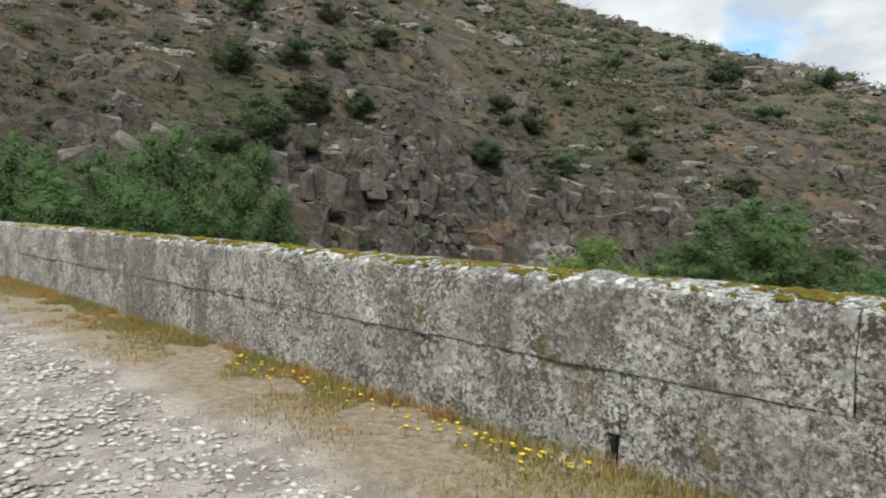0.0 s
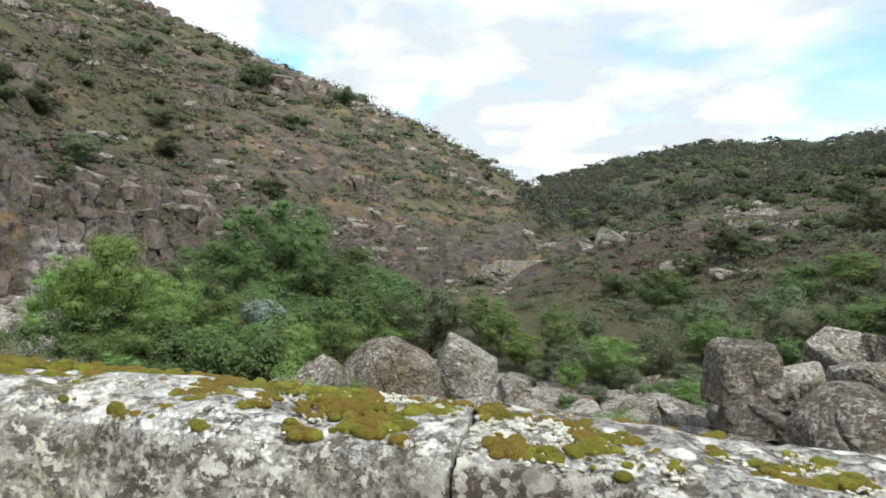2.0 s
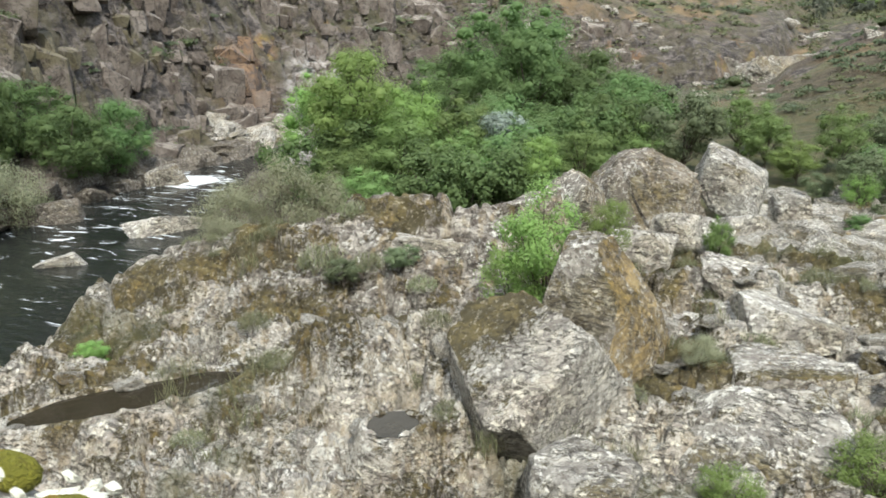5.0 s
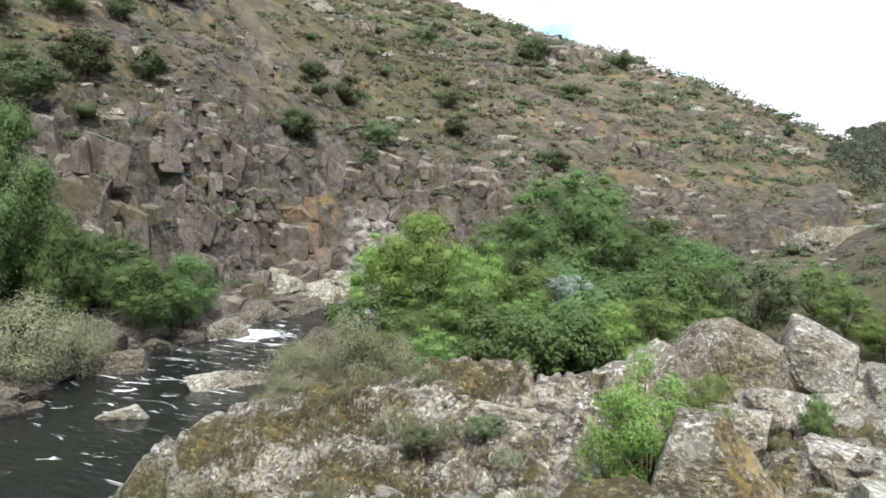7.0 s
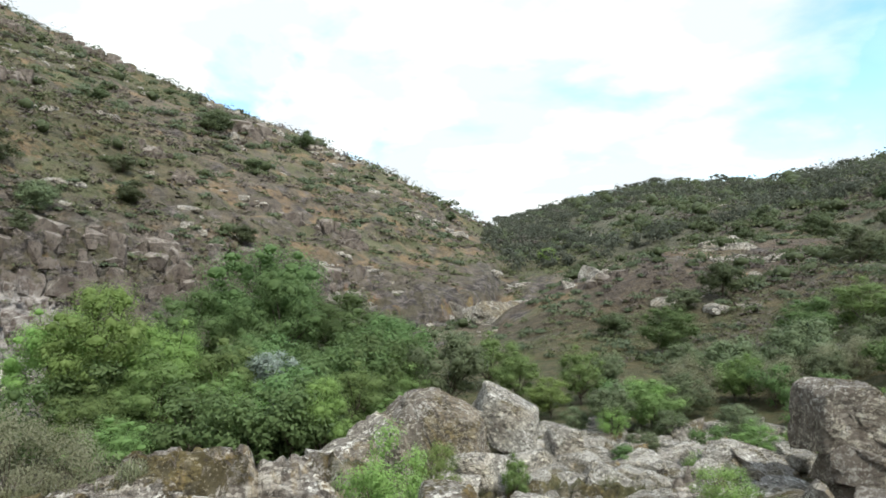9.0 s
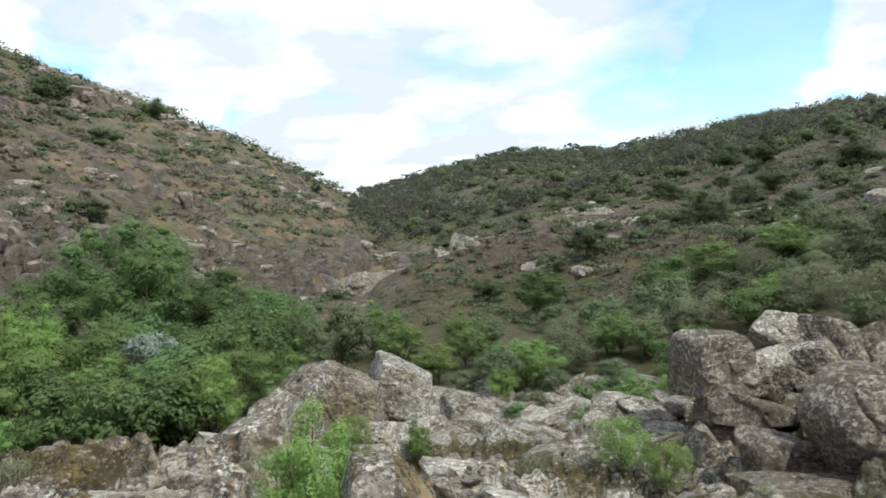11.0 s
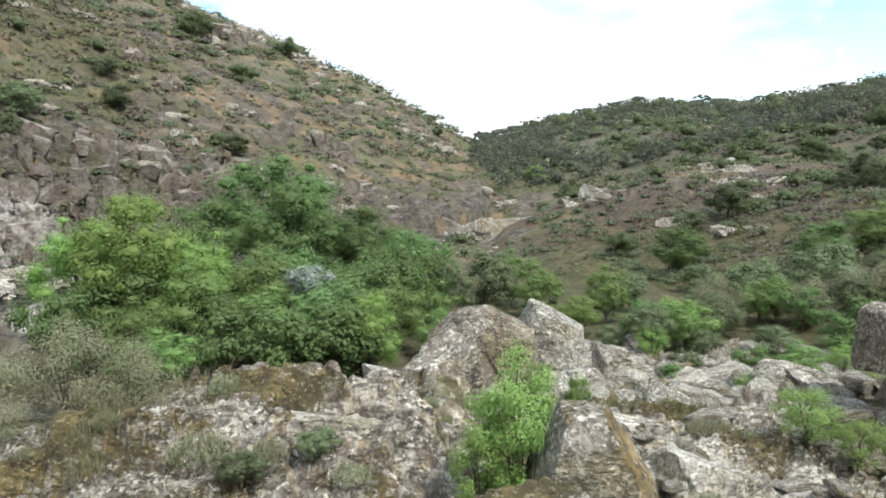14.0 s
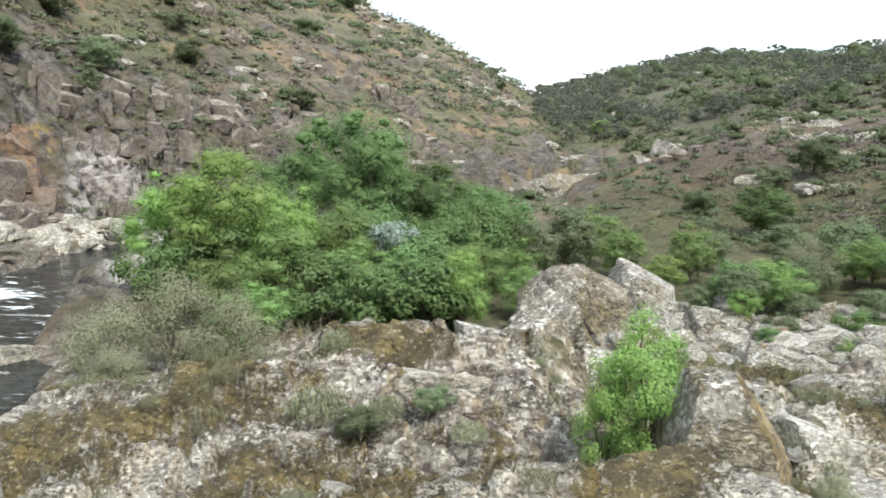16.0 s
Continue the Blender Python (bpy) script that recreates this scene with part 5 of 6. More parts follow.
def scatter_rocks():
    """Loose blocks on the shelf and along the river."""
    rng = np.random.default_rng(31)
    protos, shore = {}, {False: [], True: []}
    for k in range(590):
        zone = rng.random() if k < 450 else 2.0
        if zone < 0.24:
            x, y, s = rng.uniform(-4, 3), rng.uniform(12, 24), rng.uniform(0.12, 0.38)
        elif zone < 0.62:
            x, y, s = rng.uniform(-4, 8), rng.uniform(22, 36), rng.uniform(0.22, 0.75)
        elif zone < 0.70:
            x, y, s = rng.uniform(-16, -8), rng.uniform(7, 15), rng.uniform(0.1, 0.28)
        elif zone > 1:
            t = rng.random()
            x = np.interp(t, [0, 0.5, 1], [-50, -44.5, -39.5]) + rng.normal(0, 1.1)
            y = np.interp(t, [0, 0.5, 1], [49, 52.5, 57]) + rng.normal(0, 1.6)
            s = rng.uniform(0.35, 1.0)
        else:
            t = rng.random()
            x = np.interp(t, [0, 0.3, 0.6, 1], [-34, -39.5, -43, -44]) + rng.normal(0, 0.9)
            y = np.interp(t, [0, 0.3, 0.6, 1], [15, 22, 33, 46]) + rng.normal(0, 0.9)
            s = rng.uniform(0.3, 1.1)
        kind = int(rng.integers(0, 8))
        kind = kind if zone < 0.7 or zone > 1 else 8 + kind % 3
        mat = (GRANITE_BANK_AND_SHADE, GRANITE_DARK, GRANITE_BANK_AND_SHADE)[kind - 8] if kind > 7 else [GRANITE, GRANITE_PALE, GRANITE_MOSSY, GRANITE][kind % 4]
        z = ground_z(x, y) + s * 0.02
        low = 0.6 if y < 24 else 1.0
        m = pose(x, y, z - (0.1 * s if y < 24 else 0), rng.uniform(-20, 20), rng.uniform(-20, 20), rng.uniform(0, 360)) @ Matrix.Diagonal((s * rng.uniform(0.9, 1.5), s, s * rng.uniform(0.4, 0.85) * low, 1))
        if zone >= 0.7:
            v, f = hewn(random_planes(rng, 1, 1, 1, 4), 610 + kind, 1.0, 0.05, 60, False)
            v = np.array(m)[:3, :3] @ v.T + np.array(m)[:3, 3:]
            shore[zone > 1].append((v.T, f))
            continue
        if kind not in protos:
            v, f = hewn(random_planes(np.random.default_rng(600 + kind), 1, 1, 1, 5), 610 + kind, 1.0, 0.05, 90, False)
            me = mesh_np("rock", v, f, True, mat)
            me.set_sharp_from_angle(angle=radians(24))
            ob = part("rock", me, None)
            tagged(ob, "loose weathered granite block among the shelf rocks", "rock", "loose rocks")
            ob.matrix_world = m
            protos[kind] = ob
        else:
            ob = new("rock", protos[kind].data)
            tagged(ob, "loose weathered granite block among the shelf rocks", "rock", "loose rocks")
            ob.matrix_world = m
    for far, mat, label in ((False, GRANITE_BANK_AND_SHADE, "damp grey boulders along the far river bank"), (True, GRANITE_PALE, "pale rubble heaped at the foot of the cliff")):
        me = mesh_np("shore_rubble", *joined(shore[far]), True, mat)
        me.set_sharp_from_angle(angle=radians(24))
        tagged(new("shore_rubble", me), label, "rubble", kind="stuff")


scatter_rocks()
boulder(-29.0, 23.4, -6.55, 2.6, 0.9, 0.55, 531, GRANITE_PALE, "long low rock standing in the river", 32)
boulder(-28.8, 17.7, -6.5, 1.6, 0.35, 0.35, 532, GRANITE_PALE, "white narrow rock standing in the river", 30)
boulder(-37.5, 23.2, -6.3, 2.2, 1.2, 0.8, 533, GRANITE_BANK_AND_SHADE, "grey bank rock at the far shore", 40)
boulder(-39.6, 33.0, -6.2, 1.2, 1.0, 0.9, 534, GRANITE_DARK, "pale bank rock at the far shore", 20)

# ---- trees and bushes ----


def leaf_quads(centres, radii, n, size, rng, flat=1.0, heart=None):
    """Small pointed leaves through a set of soft clumps; they turn their faces out from the heart of the crown and up."""
    w = radii ** 2 / (radii ** 2).sum()
    which = rng.choice(len(centres), n, p=w)
    u = rng.standard_normal((n, 3))
    u /= np.linalg.norm(u, axis=1, keepdims=True)
    p = centres[which] + u * (radii[which] * (0.42 + 0.68 * rng.random(n) ** 0.8))[:, None] * np.array([1, 1, flat])
    far = p - (centres.mean(axis=0) if heart is None else heart)
    far /= np.linalg.norm(far, axis=1, keepdims=True)
    nrm = 0.45 * far + 0.95 * u + 0.16 * rng.standard_normal((n, 3)) + np.array([0, 0, 0.5])
    nrm /= np.linalg.norm(nrm, axis=1, keepdims=True)
    t = np.cross(nrm, rng.standard_normal((n, 3)))
    t /= np.linalg.norm(t, axis=1, keepdims=True)
    b = np.cross(nrm, t)
    s = (size * rng.uniform(0.6, 1.35, n))[:, None]
    v = np.stack([p - t * s, p + b * s * 0.62 + nrm * s * 0.1, p + t * s, p - b * s * 0.62 + nrm * s * 0.1], 1).reshape(-1, 3)
    soft = 0.8 * u + 0.5 * far + 0.3 * rng.standard_normal((n, 3)) + np.array([0, 0, 0.35])
    return v, np.arange(4 * n).reshape(-1, 4), soft / np.linalg.norm(soft, axis=1, keepdims=True)


def leaf_blades(centres, radii, n, size, rng, flat=1.0):
    """As above, but narrow three-cornered leaves."""
    v, f, soft = leaf_quads(centres, radii, n, size, rng, flat)
    q = v.reshape(-1, 4, 3)
    a, w, tip = q[:, 0] * 0.85 + q[:, 2] * 0.15, (q[:, 1] - q[:, 3]) * 0.5, q[:, 2] * 1.15 - q[:, 0] * 0.15
    turned = np.einsum("ij,ij->i", np.cross(-w, tip - a), soft) < 0
    w = np.where(turned[:, None], -w, w)
    return np.stack([a + w, a - w, tip], 1).reshape(-1, 3), np.arange(3 * n).reshape(-1, 3), np.repeat(soft, 3, axis=0)


def soften(me, normals):
    """Let the leaves take light as the rounded clump does that they belong to."""
    all_normals = np.empty(len(me.vertices) * 3, np.float32)
    me.vertices.foreach_get("normal", all_normals)
    all_normals = all_normals.reshape(-1, 3)
    all_normals[:len(normals)] = normals
    me.normals_split_custom_set_from_vertices(all_normals.tolist())
    return me


def lumps(centres, sizes, rng, fine=1, flat=0.7, jitter=0.25):
    """Uneven rounded cores of bushes."""
    bm = bmesh.new()
    bmesh.ops.create_icosphere(bm, subdivisions=fine, radius=1)
    v = np.array([p.co[:] for p in bm.verts])
    f = np.array([[p.index for p in q.verts] for q in bm.faces])
    bm.free()
    n = len(centres)
    a = rng.uniform(0, 2 * math.pi, n)
    q = v[None] * rng.uniform(1 - jitter, 1 + 0.4 * jitter, (n, len(v), 1)) * np.stack([rng.uniform(0.8, 1.4, n), rng.uniform(0.8, 1.1, n), np.full(n, flat)], -1)[:, None]
    c, s = np.cos(a)[:, None], np.sin(a)[:, None]
    q = np.stack([q[..., 0] * c - q[..., 1] * s, q[..., 0] * s + q[..., 1] * c, q[..., 2]], -1) * sizes[:, None, None]
    return (q + centres[:, None]).reshape(-1, 3), (f[None] + (np.arange(n) * len(v))[:, None, None]).reshape(-1, 3)


PROTOS = {}
WORDS = {
    "bright": "light green leafy tree with a loose rounded crown",
    "mid": "green leafy riverside tree with a dense crown",
    "dark": "tall dark green tree with a broad billowing crown",
    "grey": "grey-green willow shrub, dry and twiggy",
    "blue": "blue-grey leaved shrub among the trees",
    "olive": "dull olive-green oak with a rounded crown",
    "fill": "low green bush in the undergrowth",
    "evergreen": "dark evergreen tree on the scrubby slope",
    "loose": "light green willow shrub with loose open twigs",
    "willow": "tall light green willow bush rooted beside the wedge boulder",
}


def make_tree(kind, seed, height, radius, leaves, size, low=0.25, clumps=26):
    rng = np.random.default_rng(seed)
    top = thing("tree" if height > 3 else "bush", WORDS[kind], "tree" if height > 3 else "bush", "riverside trees" if height > 3 else "bushes")
    c, rad = [], []
    for k in range(clumps):
        u = rng.standard_normal(3)
        u /= np.linalg.norm(u)
        t = rng.random() ** 0.33
        h = height * (low + (1 - low) * 0.5 + (1 - low) * 0.42 * u[2] * t)
        wide = radius * 0.78 * t
        c.append((u[0] * wide, u[1] * wide, h))
        rad.append(radius * rng.uniform(0.16, 0.34) * (0.8 if kind == "loose" else 0.85 if kind == "willow" else 1))
    c, rad = np.array(c), np.array(rad)
    v, f, soft = leaf_blades(c, rad, leaves, size, rng, 0.85)
    if kind not in ("loose", "grey", "willow"):
        v, f = joined([(v, f), lumps(c, rad * 0.42, rng, 1, 0.85, 0.3)])
    me = mesh_np("crown", v, f, True, LEAF[{"fill": "dark", "loose": "bright", "willow": "bright"}.get(kind, kind)])
    part("crown", soften(me, soft), None, top)
    fork = height * max(low * 0.9, 0.12)
    limbs = [tube([(0, 0, -0.4), (0.03 * radius, 0, fork * 0.5), (0, 0.03 * radius, fork)], [height * 0.016, height * 0.013, height * 0.011])]
    for k in np.argsort(c[:, 2])[::3]:
        e = c[k]
        m = (e[0] * 0.45 + rng.normal(0, 0.1), e[1] * 0.45 + rng.normal(0, 0.1), fork + (e[2] - fork) * 0.6)
        limbs.append(tube([(0, 0, fork * 0.9), m, tuple(e)], [height * 0.009, height * 0.005, height * 0.002], 5))
    v, f = joined(limbs)
    part("trunk", mesh_np("trunk", v, f, True, BARK), None, top)
    return top


SPEC = {  # height, crown radius, leaves, leaf size, bare part, clumps
    "bright": (7.5, 3.0, 20000, 0.053, 0.04, 64), "mid": (6.0, 2.6, 14000, 0.05, 0.02, 56), "dark": (10.0, 4.6, 21000, 0.078, 0.04, 84),
    "grey": (3.6, 2.2, 10500, 0.042, 0.0, 44), "blue": (4.0, 1.8, 7000, 0.056, 0.05, 34), "olive": (5.0, 2.6, 8000, 0.066, 0.08, 44),
    "evergreen": (4.0, 2.6, 5600, 0.088, 0.0, 36),
    "loose": (2.6, 1.2, 8000, 0.027, 0.05, 60), "willow": (4.0, 1.25, 13500, 0.031, 0.12, 76),
    "fill": (4.0, 2.0, 3600, 0.084, 0.0, 30),
}


def tree(kind, x, y, top_z, radius, seed=0):
    """A tree whose crown ends at top_z; it stands on the ground."""
    h0, r0, leaves, size, low, clumps = SPEC[kind]
    base = ground_z(x, y)
    radius *= 1.15 if y > 24 and x < -6 else 1.0
    h = max(top_z - base, 1.25 * radius)
    key = (kind, seed % 2)
    turn = (seed * 67 + x * 31 + y * 17) % 360
    full = max(h, 1.5 * radius if kind in ("olive", "fill", "mid", "bright", "dark") and y > 24 else h)
    m = pose(x, y, base - (full - h), 0, 0, turn) @ Matrix.Diagonal((radius / r0, radius / r0, full / h0, 1))
    if key not in PROTOS:
        PROTOS[key] = make_tree(kind, 700 + 13 * len(PROTOS), h0, r0, leaves, size, low, clumps)
        PROTOS[key].matrix_world = m
        return PROTOS[key]
    ob = copy_thing(PROTOS[key], Matrix())
    ob.matrix_world = m
    return ob


# the grove between the rib and the river bend
tree("dark", -23.3, 54.2, 4.9, 5.4)
tree("dark", -17.6, 53.0, 0.8, 4.2, 1)
tree("dark", -27.0, 48.5, 1.3, 3.6, 1)
tree("dark", -14.5, 50.5, -0.3, 3.4)
tree("dark", -20.5, 50.0, 2.6, 3.6, 1)
tree("bright", -23.5, 32.3, 2.1, 3.0)
tree("bright", -26.6, 33.6, 0.9, 2.6, 1)
tree("bright", -20.9, 34.0, 0.2, 2.4, 1)
tree("mid", -20.4, 31.6, -1.3, 2.2, 1)
tree("mid", -18.0, 34.4, -1.0, 2.6)
tree("mid", -21.6, 28.4, -2.5, 1.9)
tree("mid", -16.6, 31.8, -2.3, 1.9, 1)
tree("mid", -19.5, 26.3, -3.4, 1.7, 1)
tree("mid", -14.8, 30.2, -3.0, 1.5)
tree("blue", -15.3, 33.6, -1.7, 1.7)
tree("blue", -14.2, 31.4, -2.9, 1.3, 1)
tree("bright", -11.6, 28.2, -2.1, 1.35)
tree("mid", -10.3, 38.4, -2.2, 1.9, 1)
tree("mid", -11.6, 34.2, -2.3, 1.8)
tree("mid", -9.0, 32.0, -3.4, 1.4, 1)
tree("olive", -7.7, 39.4, -1.1, 2.2)
tree("dark", -12.0, 46.0, -0.6, 2.8)
tree("mid", -5.6, 46.0, -1.8, 2.2)
tree("mid", -3.9, 42.0, -2.6, 1.7, 1)
tree("bright", -2.2, 38.0, -3.6, 1.4, 1)
tree("mid", -0.4, 41.2, -2.3, 1.8)
tree("loose", 1.9, 35.2, -3.3, 1.5)
tree("loose", 0.3, 32.4, -4.2, 0.9, 1)
tree("olive", 4.4, 37.6, -3.5, 1.7, 1)
tree("dark", 7.7, 57.0, -0.9, 2.7)
tree("olive", 8.8, 43.4, -2.2, 2.4)
tree("olive", 11.9, 42.2, -1.6, 2.8, 1)
tree("olive", 15.0, 40.0, -1.9, 2.2)
tree("dark", 15.9, 51.4, -0.2, 2.6, 1)
tree("mid", 19.0, 50.0, -1.0, 2.6)
tree("mid", 22.5, 47.0, -0.8, 2.6, 1)
tree("mid", 14.2, 35.4, -3.2, 1.8)
tree("olive", 15.0, 28.2, -1.6, 1.2)
tree("olive", 17.2, 28.6, -1.2, 1.3, 1)
tree("olive", 20.5, 33.7, -0.4, 2.4)
tree("olive", 25.5, 34.0, 0.2, 2.6, 1)
tree("olive", 25.0, 41.0, 0.3, 2.8)
# low growth that fills the grove
for k in range(34):
    u, w = random.random(), random.random()
    gx, gy = -24.5 + 14.5 * u, 27 + 2.5 * u * w + (20 - 4 * u) * w
    tree("fill", gx, gy, -3.6 + 1.8 * random.random() + 0.05 * (gy - 27), 1.5 + 0.9 * random.random(), k)
for k in range(36):
    u, w = random.random(), random.random()
    tree(("olive", "fill", "grey", "mid")[k % 4], 26 * u, 33 + 17 * w, -4.4 + 1.4 * random.random() + 0.08 * u * 26, 1.1 + 0.8 * random.random(), k)
for k, (gx, gy, gz, gr) in enumerate(((2.6, 27.0, -4.9, 0.8), (4.0, 30.5, -4.6, 1.1), (5.6, 32.6, -4.2, 1.3), (7.2, 29.4, -4.6, 1.0), (8.6, 33.0, -3.9, 1.4), (2.9, 33.4, -4.6, 1.0),
                                      (10.4, 30.2, -4.0, 1.2), (0.2, 28.6, -5.0, 0.7), (1.2, 30.4, -4.9, 0.8), (6.4, 26.6, -4.5, 0.8), (9.6, 27.6, -4.0, 0.9), (-1.2, 34.0, -4.6, 0.9))):
    tree(("loose", "fill", "olive")[k % 3], gx, gy, gz, gr, k)
tree("bright", 4.2, 186.0, ground_z(4.2, 186.0) + 4.4, 3.4)
# shrubs on and behind the rib
tree("grey", -20.6, 22.4, -2.5, 1.8)
tree("grey", -22.0, 20.8, -3.1, 1.6, 1)
tree("grey", -18.6, 23.0, -3.0, 1.5, 1)
tree("grey", -20.4, 18.9, -4.3, 1.1)
tree("willow", -6.35, 14.2, -1.2, 1.2)
tree("loose", -7.0, 13.9, -2.5, 0.9, 1)
tree("loose", -5.9, 17.7, -2.4, 0.85, 1)
tree("loose", 1.5, 19.6, -3.4, 1.2)
tree("loose", 2.3, 18.6, -3.9, 0.9, 1)
tree("mid", 4.8, 28.0, -4.6, 1.0)
tree("loose", -2.0, 10.0, -4.6, 0.6)
tree("loose", -0.1, 11.1, -4.3, 0.8, 1)
tree("mid", -4.0, 24.2, -4.3, 0.6)
tree("olive", -10.5, 15.2, -4.5, 0.6)
tree("grey", -3.0, 13.6, -4.3, 0.5)
tree("olive", -12.0, 14.6, -4.7, 0.65, 1)
tree("bright", -17.0, 10.6, -5.2, 0.6)
# far bank
tree("dark", -41.0, 27.5, -0.6, 2.8)
tree("dark", -42.0, 31.5, -0.6, 2.6, 1)
tree("dark", -45.5, 24.5, 1.6, 3.0)
tree("dark", -44.5, 28.0, 0.6, 3.2, 1)
tree("dark", -45.8, 20.0, 2.4, 3.2, 1)
tree("grey", -37.0, 18.4, -1.7, 3.2)
tree("grey", -37.8, 22.0, -2.8, 2.1, 1)
tree("olive", -41.5, 14.5, -0.4, 2.8)
tree("dark", -47.5, 17.4, 10.4, 4.4)
tree("dark", -45.6, 21.8, 9.0, 4.0, 1)
tree("dark", -46.5, 9.8, 6.6, 4.0)
tree("dark", -49.0, 8.2, 9.4, 4.0)
tree("dark", -44.0, 13.6, 5.4, 3.6, 1)
tree("dark", -44.2, 19.6, 6.2, 3.2, 1)
tree("dark", -45.0, 4.6, 4.5, 3.6, 1)
tree("dark", -42.4, 23.6, 3.0, 2.4)
tree("olive", -43.0, 9.0, 2.6, 3.0, 1)
tree("dark", -47.0, 13.0, 8.2, 3.8)
# dark evergreens on the slope above the cliff
EVERGREENS = [(-73.7, 81.7, 2.4), (-73.0, 88.7, 3.1), (-63.3, 66.4, 2.5), (-59.2, 98.8, 2.3), (-82.4, 179.2, 3.9), (-71.0, 223.4, 4.1), (-43.7, 101.8, 2.2), (-23.3, 214.7, 2.0),
              (-88.3, 46.3, 2.7), (-87.2, 59.2, 2.2), (-83.2, 66.6, 2.3), (-71.3, 34.6, 2.8), (-73.4, 44.2, 2.5), (-75.8, 51.8, 1.9), (-60.6, 37.2, 2.8), (-62.2, 44.9, 2.2),
              (-82.5, 183.6, 4.6), (-57.0, 30.0, 2.8), (-56.4, 26.0, 2.6), (-96.0, 150.0, 2.6), (-60.0, 150.0, 2.4)]
for k, (gx, gy, gr) in enumerate(EVERGREENS):
    tree("evergreen", gx, gy, ground_z(gx, gy) + 1.5 * gr, gr, k)
for k, (gx, gy, gr) in enumerate(((-62.5, 82.0, 2.8), (-63.1, 67.0, 2.4), (-62.8, 83.4, 2.6), (-58.0, 74.0, 1.6), (-66.0, 108.0, 2.2))):
    tree("olive", gx, gy, ground_z(gx, gy) + 1.3 * gr, gr, k)
# round bushes and small oaks on the eastern slopes
slope = np.random.default_rng(143)
for k in range(54):
    a, r = radians(slope.uniform(-48, -3)), slope.uniform(64, 210)
    gx, gy, gr = -4 - math.sin(a) * r, math.cos(a) * r, slope.uniform(1.1, 2.3) * (1 + r / 220)
    tree(("evergreen", "olive", "evergreen")[k % 3], gx, gy, ground_z(gx, gy) + 1.25 * gr, gr, k)


def scatter_scrub():
    """Low scrub of three kinds over the slopes, and the tree line on the far ridge."""
    rng = np.random.default_rng(77)
    for kind, count, lo, hi, leaves, label in (("scrub", 9000, 0.4, 2.0, 18, "leafless grey-brown scrub over the hillside"),
                                               ("broom", 9000, 0.35, 1.7, 18, "olive-green broom bushes over the hillside"),
                                               ("bush", 1500, 0.6, 1.9, 90, "rounded grey-green bushes scattered over the hillside"),
                                               ("evergreen", 1000, 0.7, 3.4, 130, "dark evergreen shrubs dotted over the hillside")):
        az = rng.uniform(-62, 84, count * 3)
        if kind == "evergreen":
            az = np.where(rng.random(count * 3) < 0.55, rng.uniform(-50, -4, count * 3), az)
        u = rng.random(count * 3)
        r = 44 * (560 / 44) ** (u ** 1.05)
        x, y = -4 - np.sin(np.radians(az)) * r, np.cos(np.radians(az)) * r
        z, rocky, cliff = land(x, y)
        sky = np.interp(az, BEAR, SKY)
        foot = np.interp(az, BEAR, FOOT)
        field = fbm(x / 22, y / 22, 4, {"scrub": 801, "broom": 811, "bush": 831, "evergreen": 821}[kind])
        keep = (r < sky + 12) & (r > foot) & ((rocky < 0.55) | ((cliff > 0.3) & (rng.random(len(x)) < 0.55))) & (field > rng.uniform(-0.28, 0.2, len(x))) & (z > -5.5)
        if kind == "evergreen":
            keep &= ~((az < 4) & (az > -26) & (r < 118) & (rng.random(len(x)) < 0.65))
        if kind == "broom":
            keep &= ~((az < 3) & (az > -22) & (r < 125) & (rng.random(len(x)) < 0.35))
        keep &= ~((np.hypot((x - 27.6) / 12, (y - 98) / 7) < 1) & (rng.random(len(x)) < 0.8))
        idx = np.nonzero(keep)[0][:count]
        x, y, z, r = x[idx], y[idx], z[idx], r[idx]
        s = (lo + (hi - lo) * rng.random(len(x)) ** 1.7) * np.clip(r / 120, 0.7, 3.2)
        c = np.stack([x, y, z + s * 0.28], -1)
        n = leaves * len(x)
        which = np.repeat(np.arange(len(x)), leaves)
        d = rng.standard_normal((n, 3))
        d /= np.linalg.norm(d, axis=1, keepdims=True)
        d[:, 2] = np.abs(d[:, 2]) * 0.8 - 0.1
        p = c[which] + d * (s[which] * rng.random(n) ** 0.45)[:, None] * np.array([1.15, 1.15, 0.6])
        nrm = 0.7 * d + 0.3 * rng.standard_normal((n, 3)) + np.array([0, 0, 0.3 if kind in ("evergreen", "bush") else 0.9])
        nrm /= np.linalg.norm(nrm, axis=1, keepdims=True)
        t = np.cross(nrm, rng.standard_normal((n, 3)))
        t /= np.linalg.norm(t, axis=1, keepdims=True)
        b = np.cross(nrm, t)
        q = (np.clip(r[which], 60, 260) * rng.uniform(0.001, 0.0024, n))[:, None]
        v = np.stack([p - t * q + b * q * 0.7, p - t * q - b * q * 0.7, p + t * q * 1.2], 1).reshape(-1, 3)
        f = np.arange(3 * n).reshape(-1, 3)
        if kind == "evergreen":
            v, f = joined([(v, f), lumps(c, s * 0.42, rng, 1, 0.8, 0.4)])
        me = mesh_np("hillside_scrub", v, f, True, LEAF[kind])
        tagged(new("hillside_scrub", me), label, "scrub", kind="stuff")


scatter_scrub()


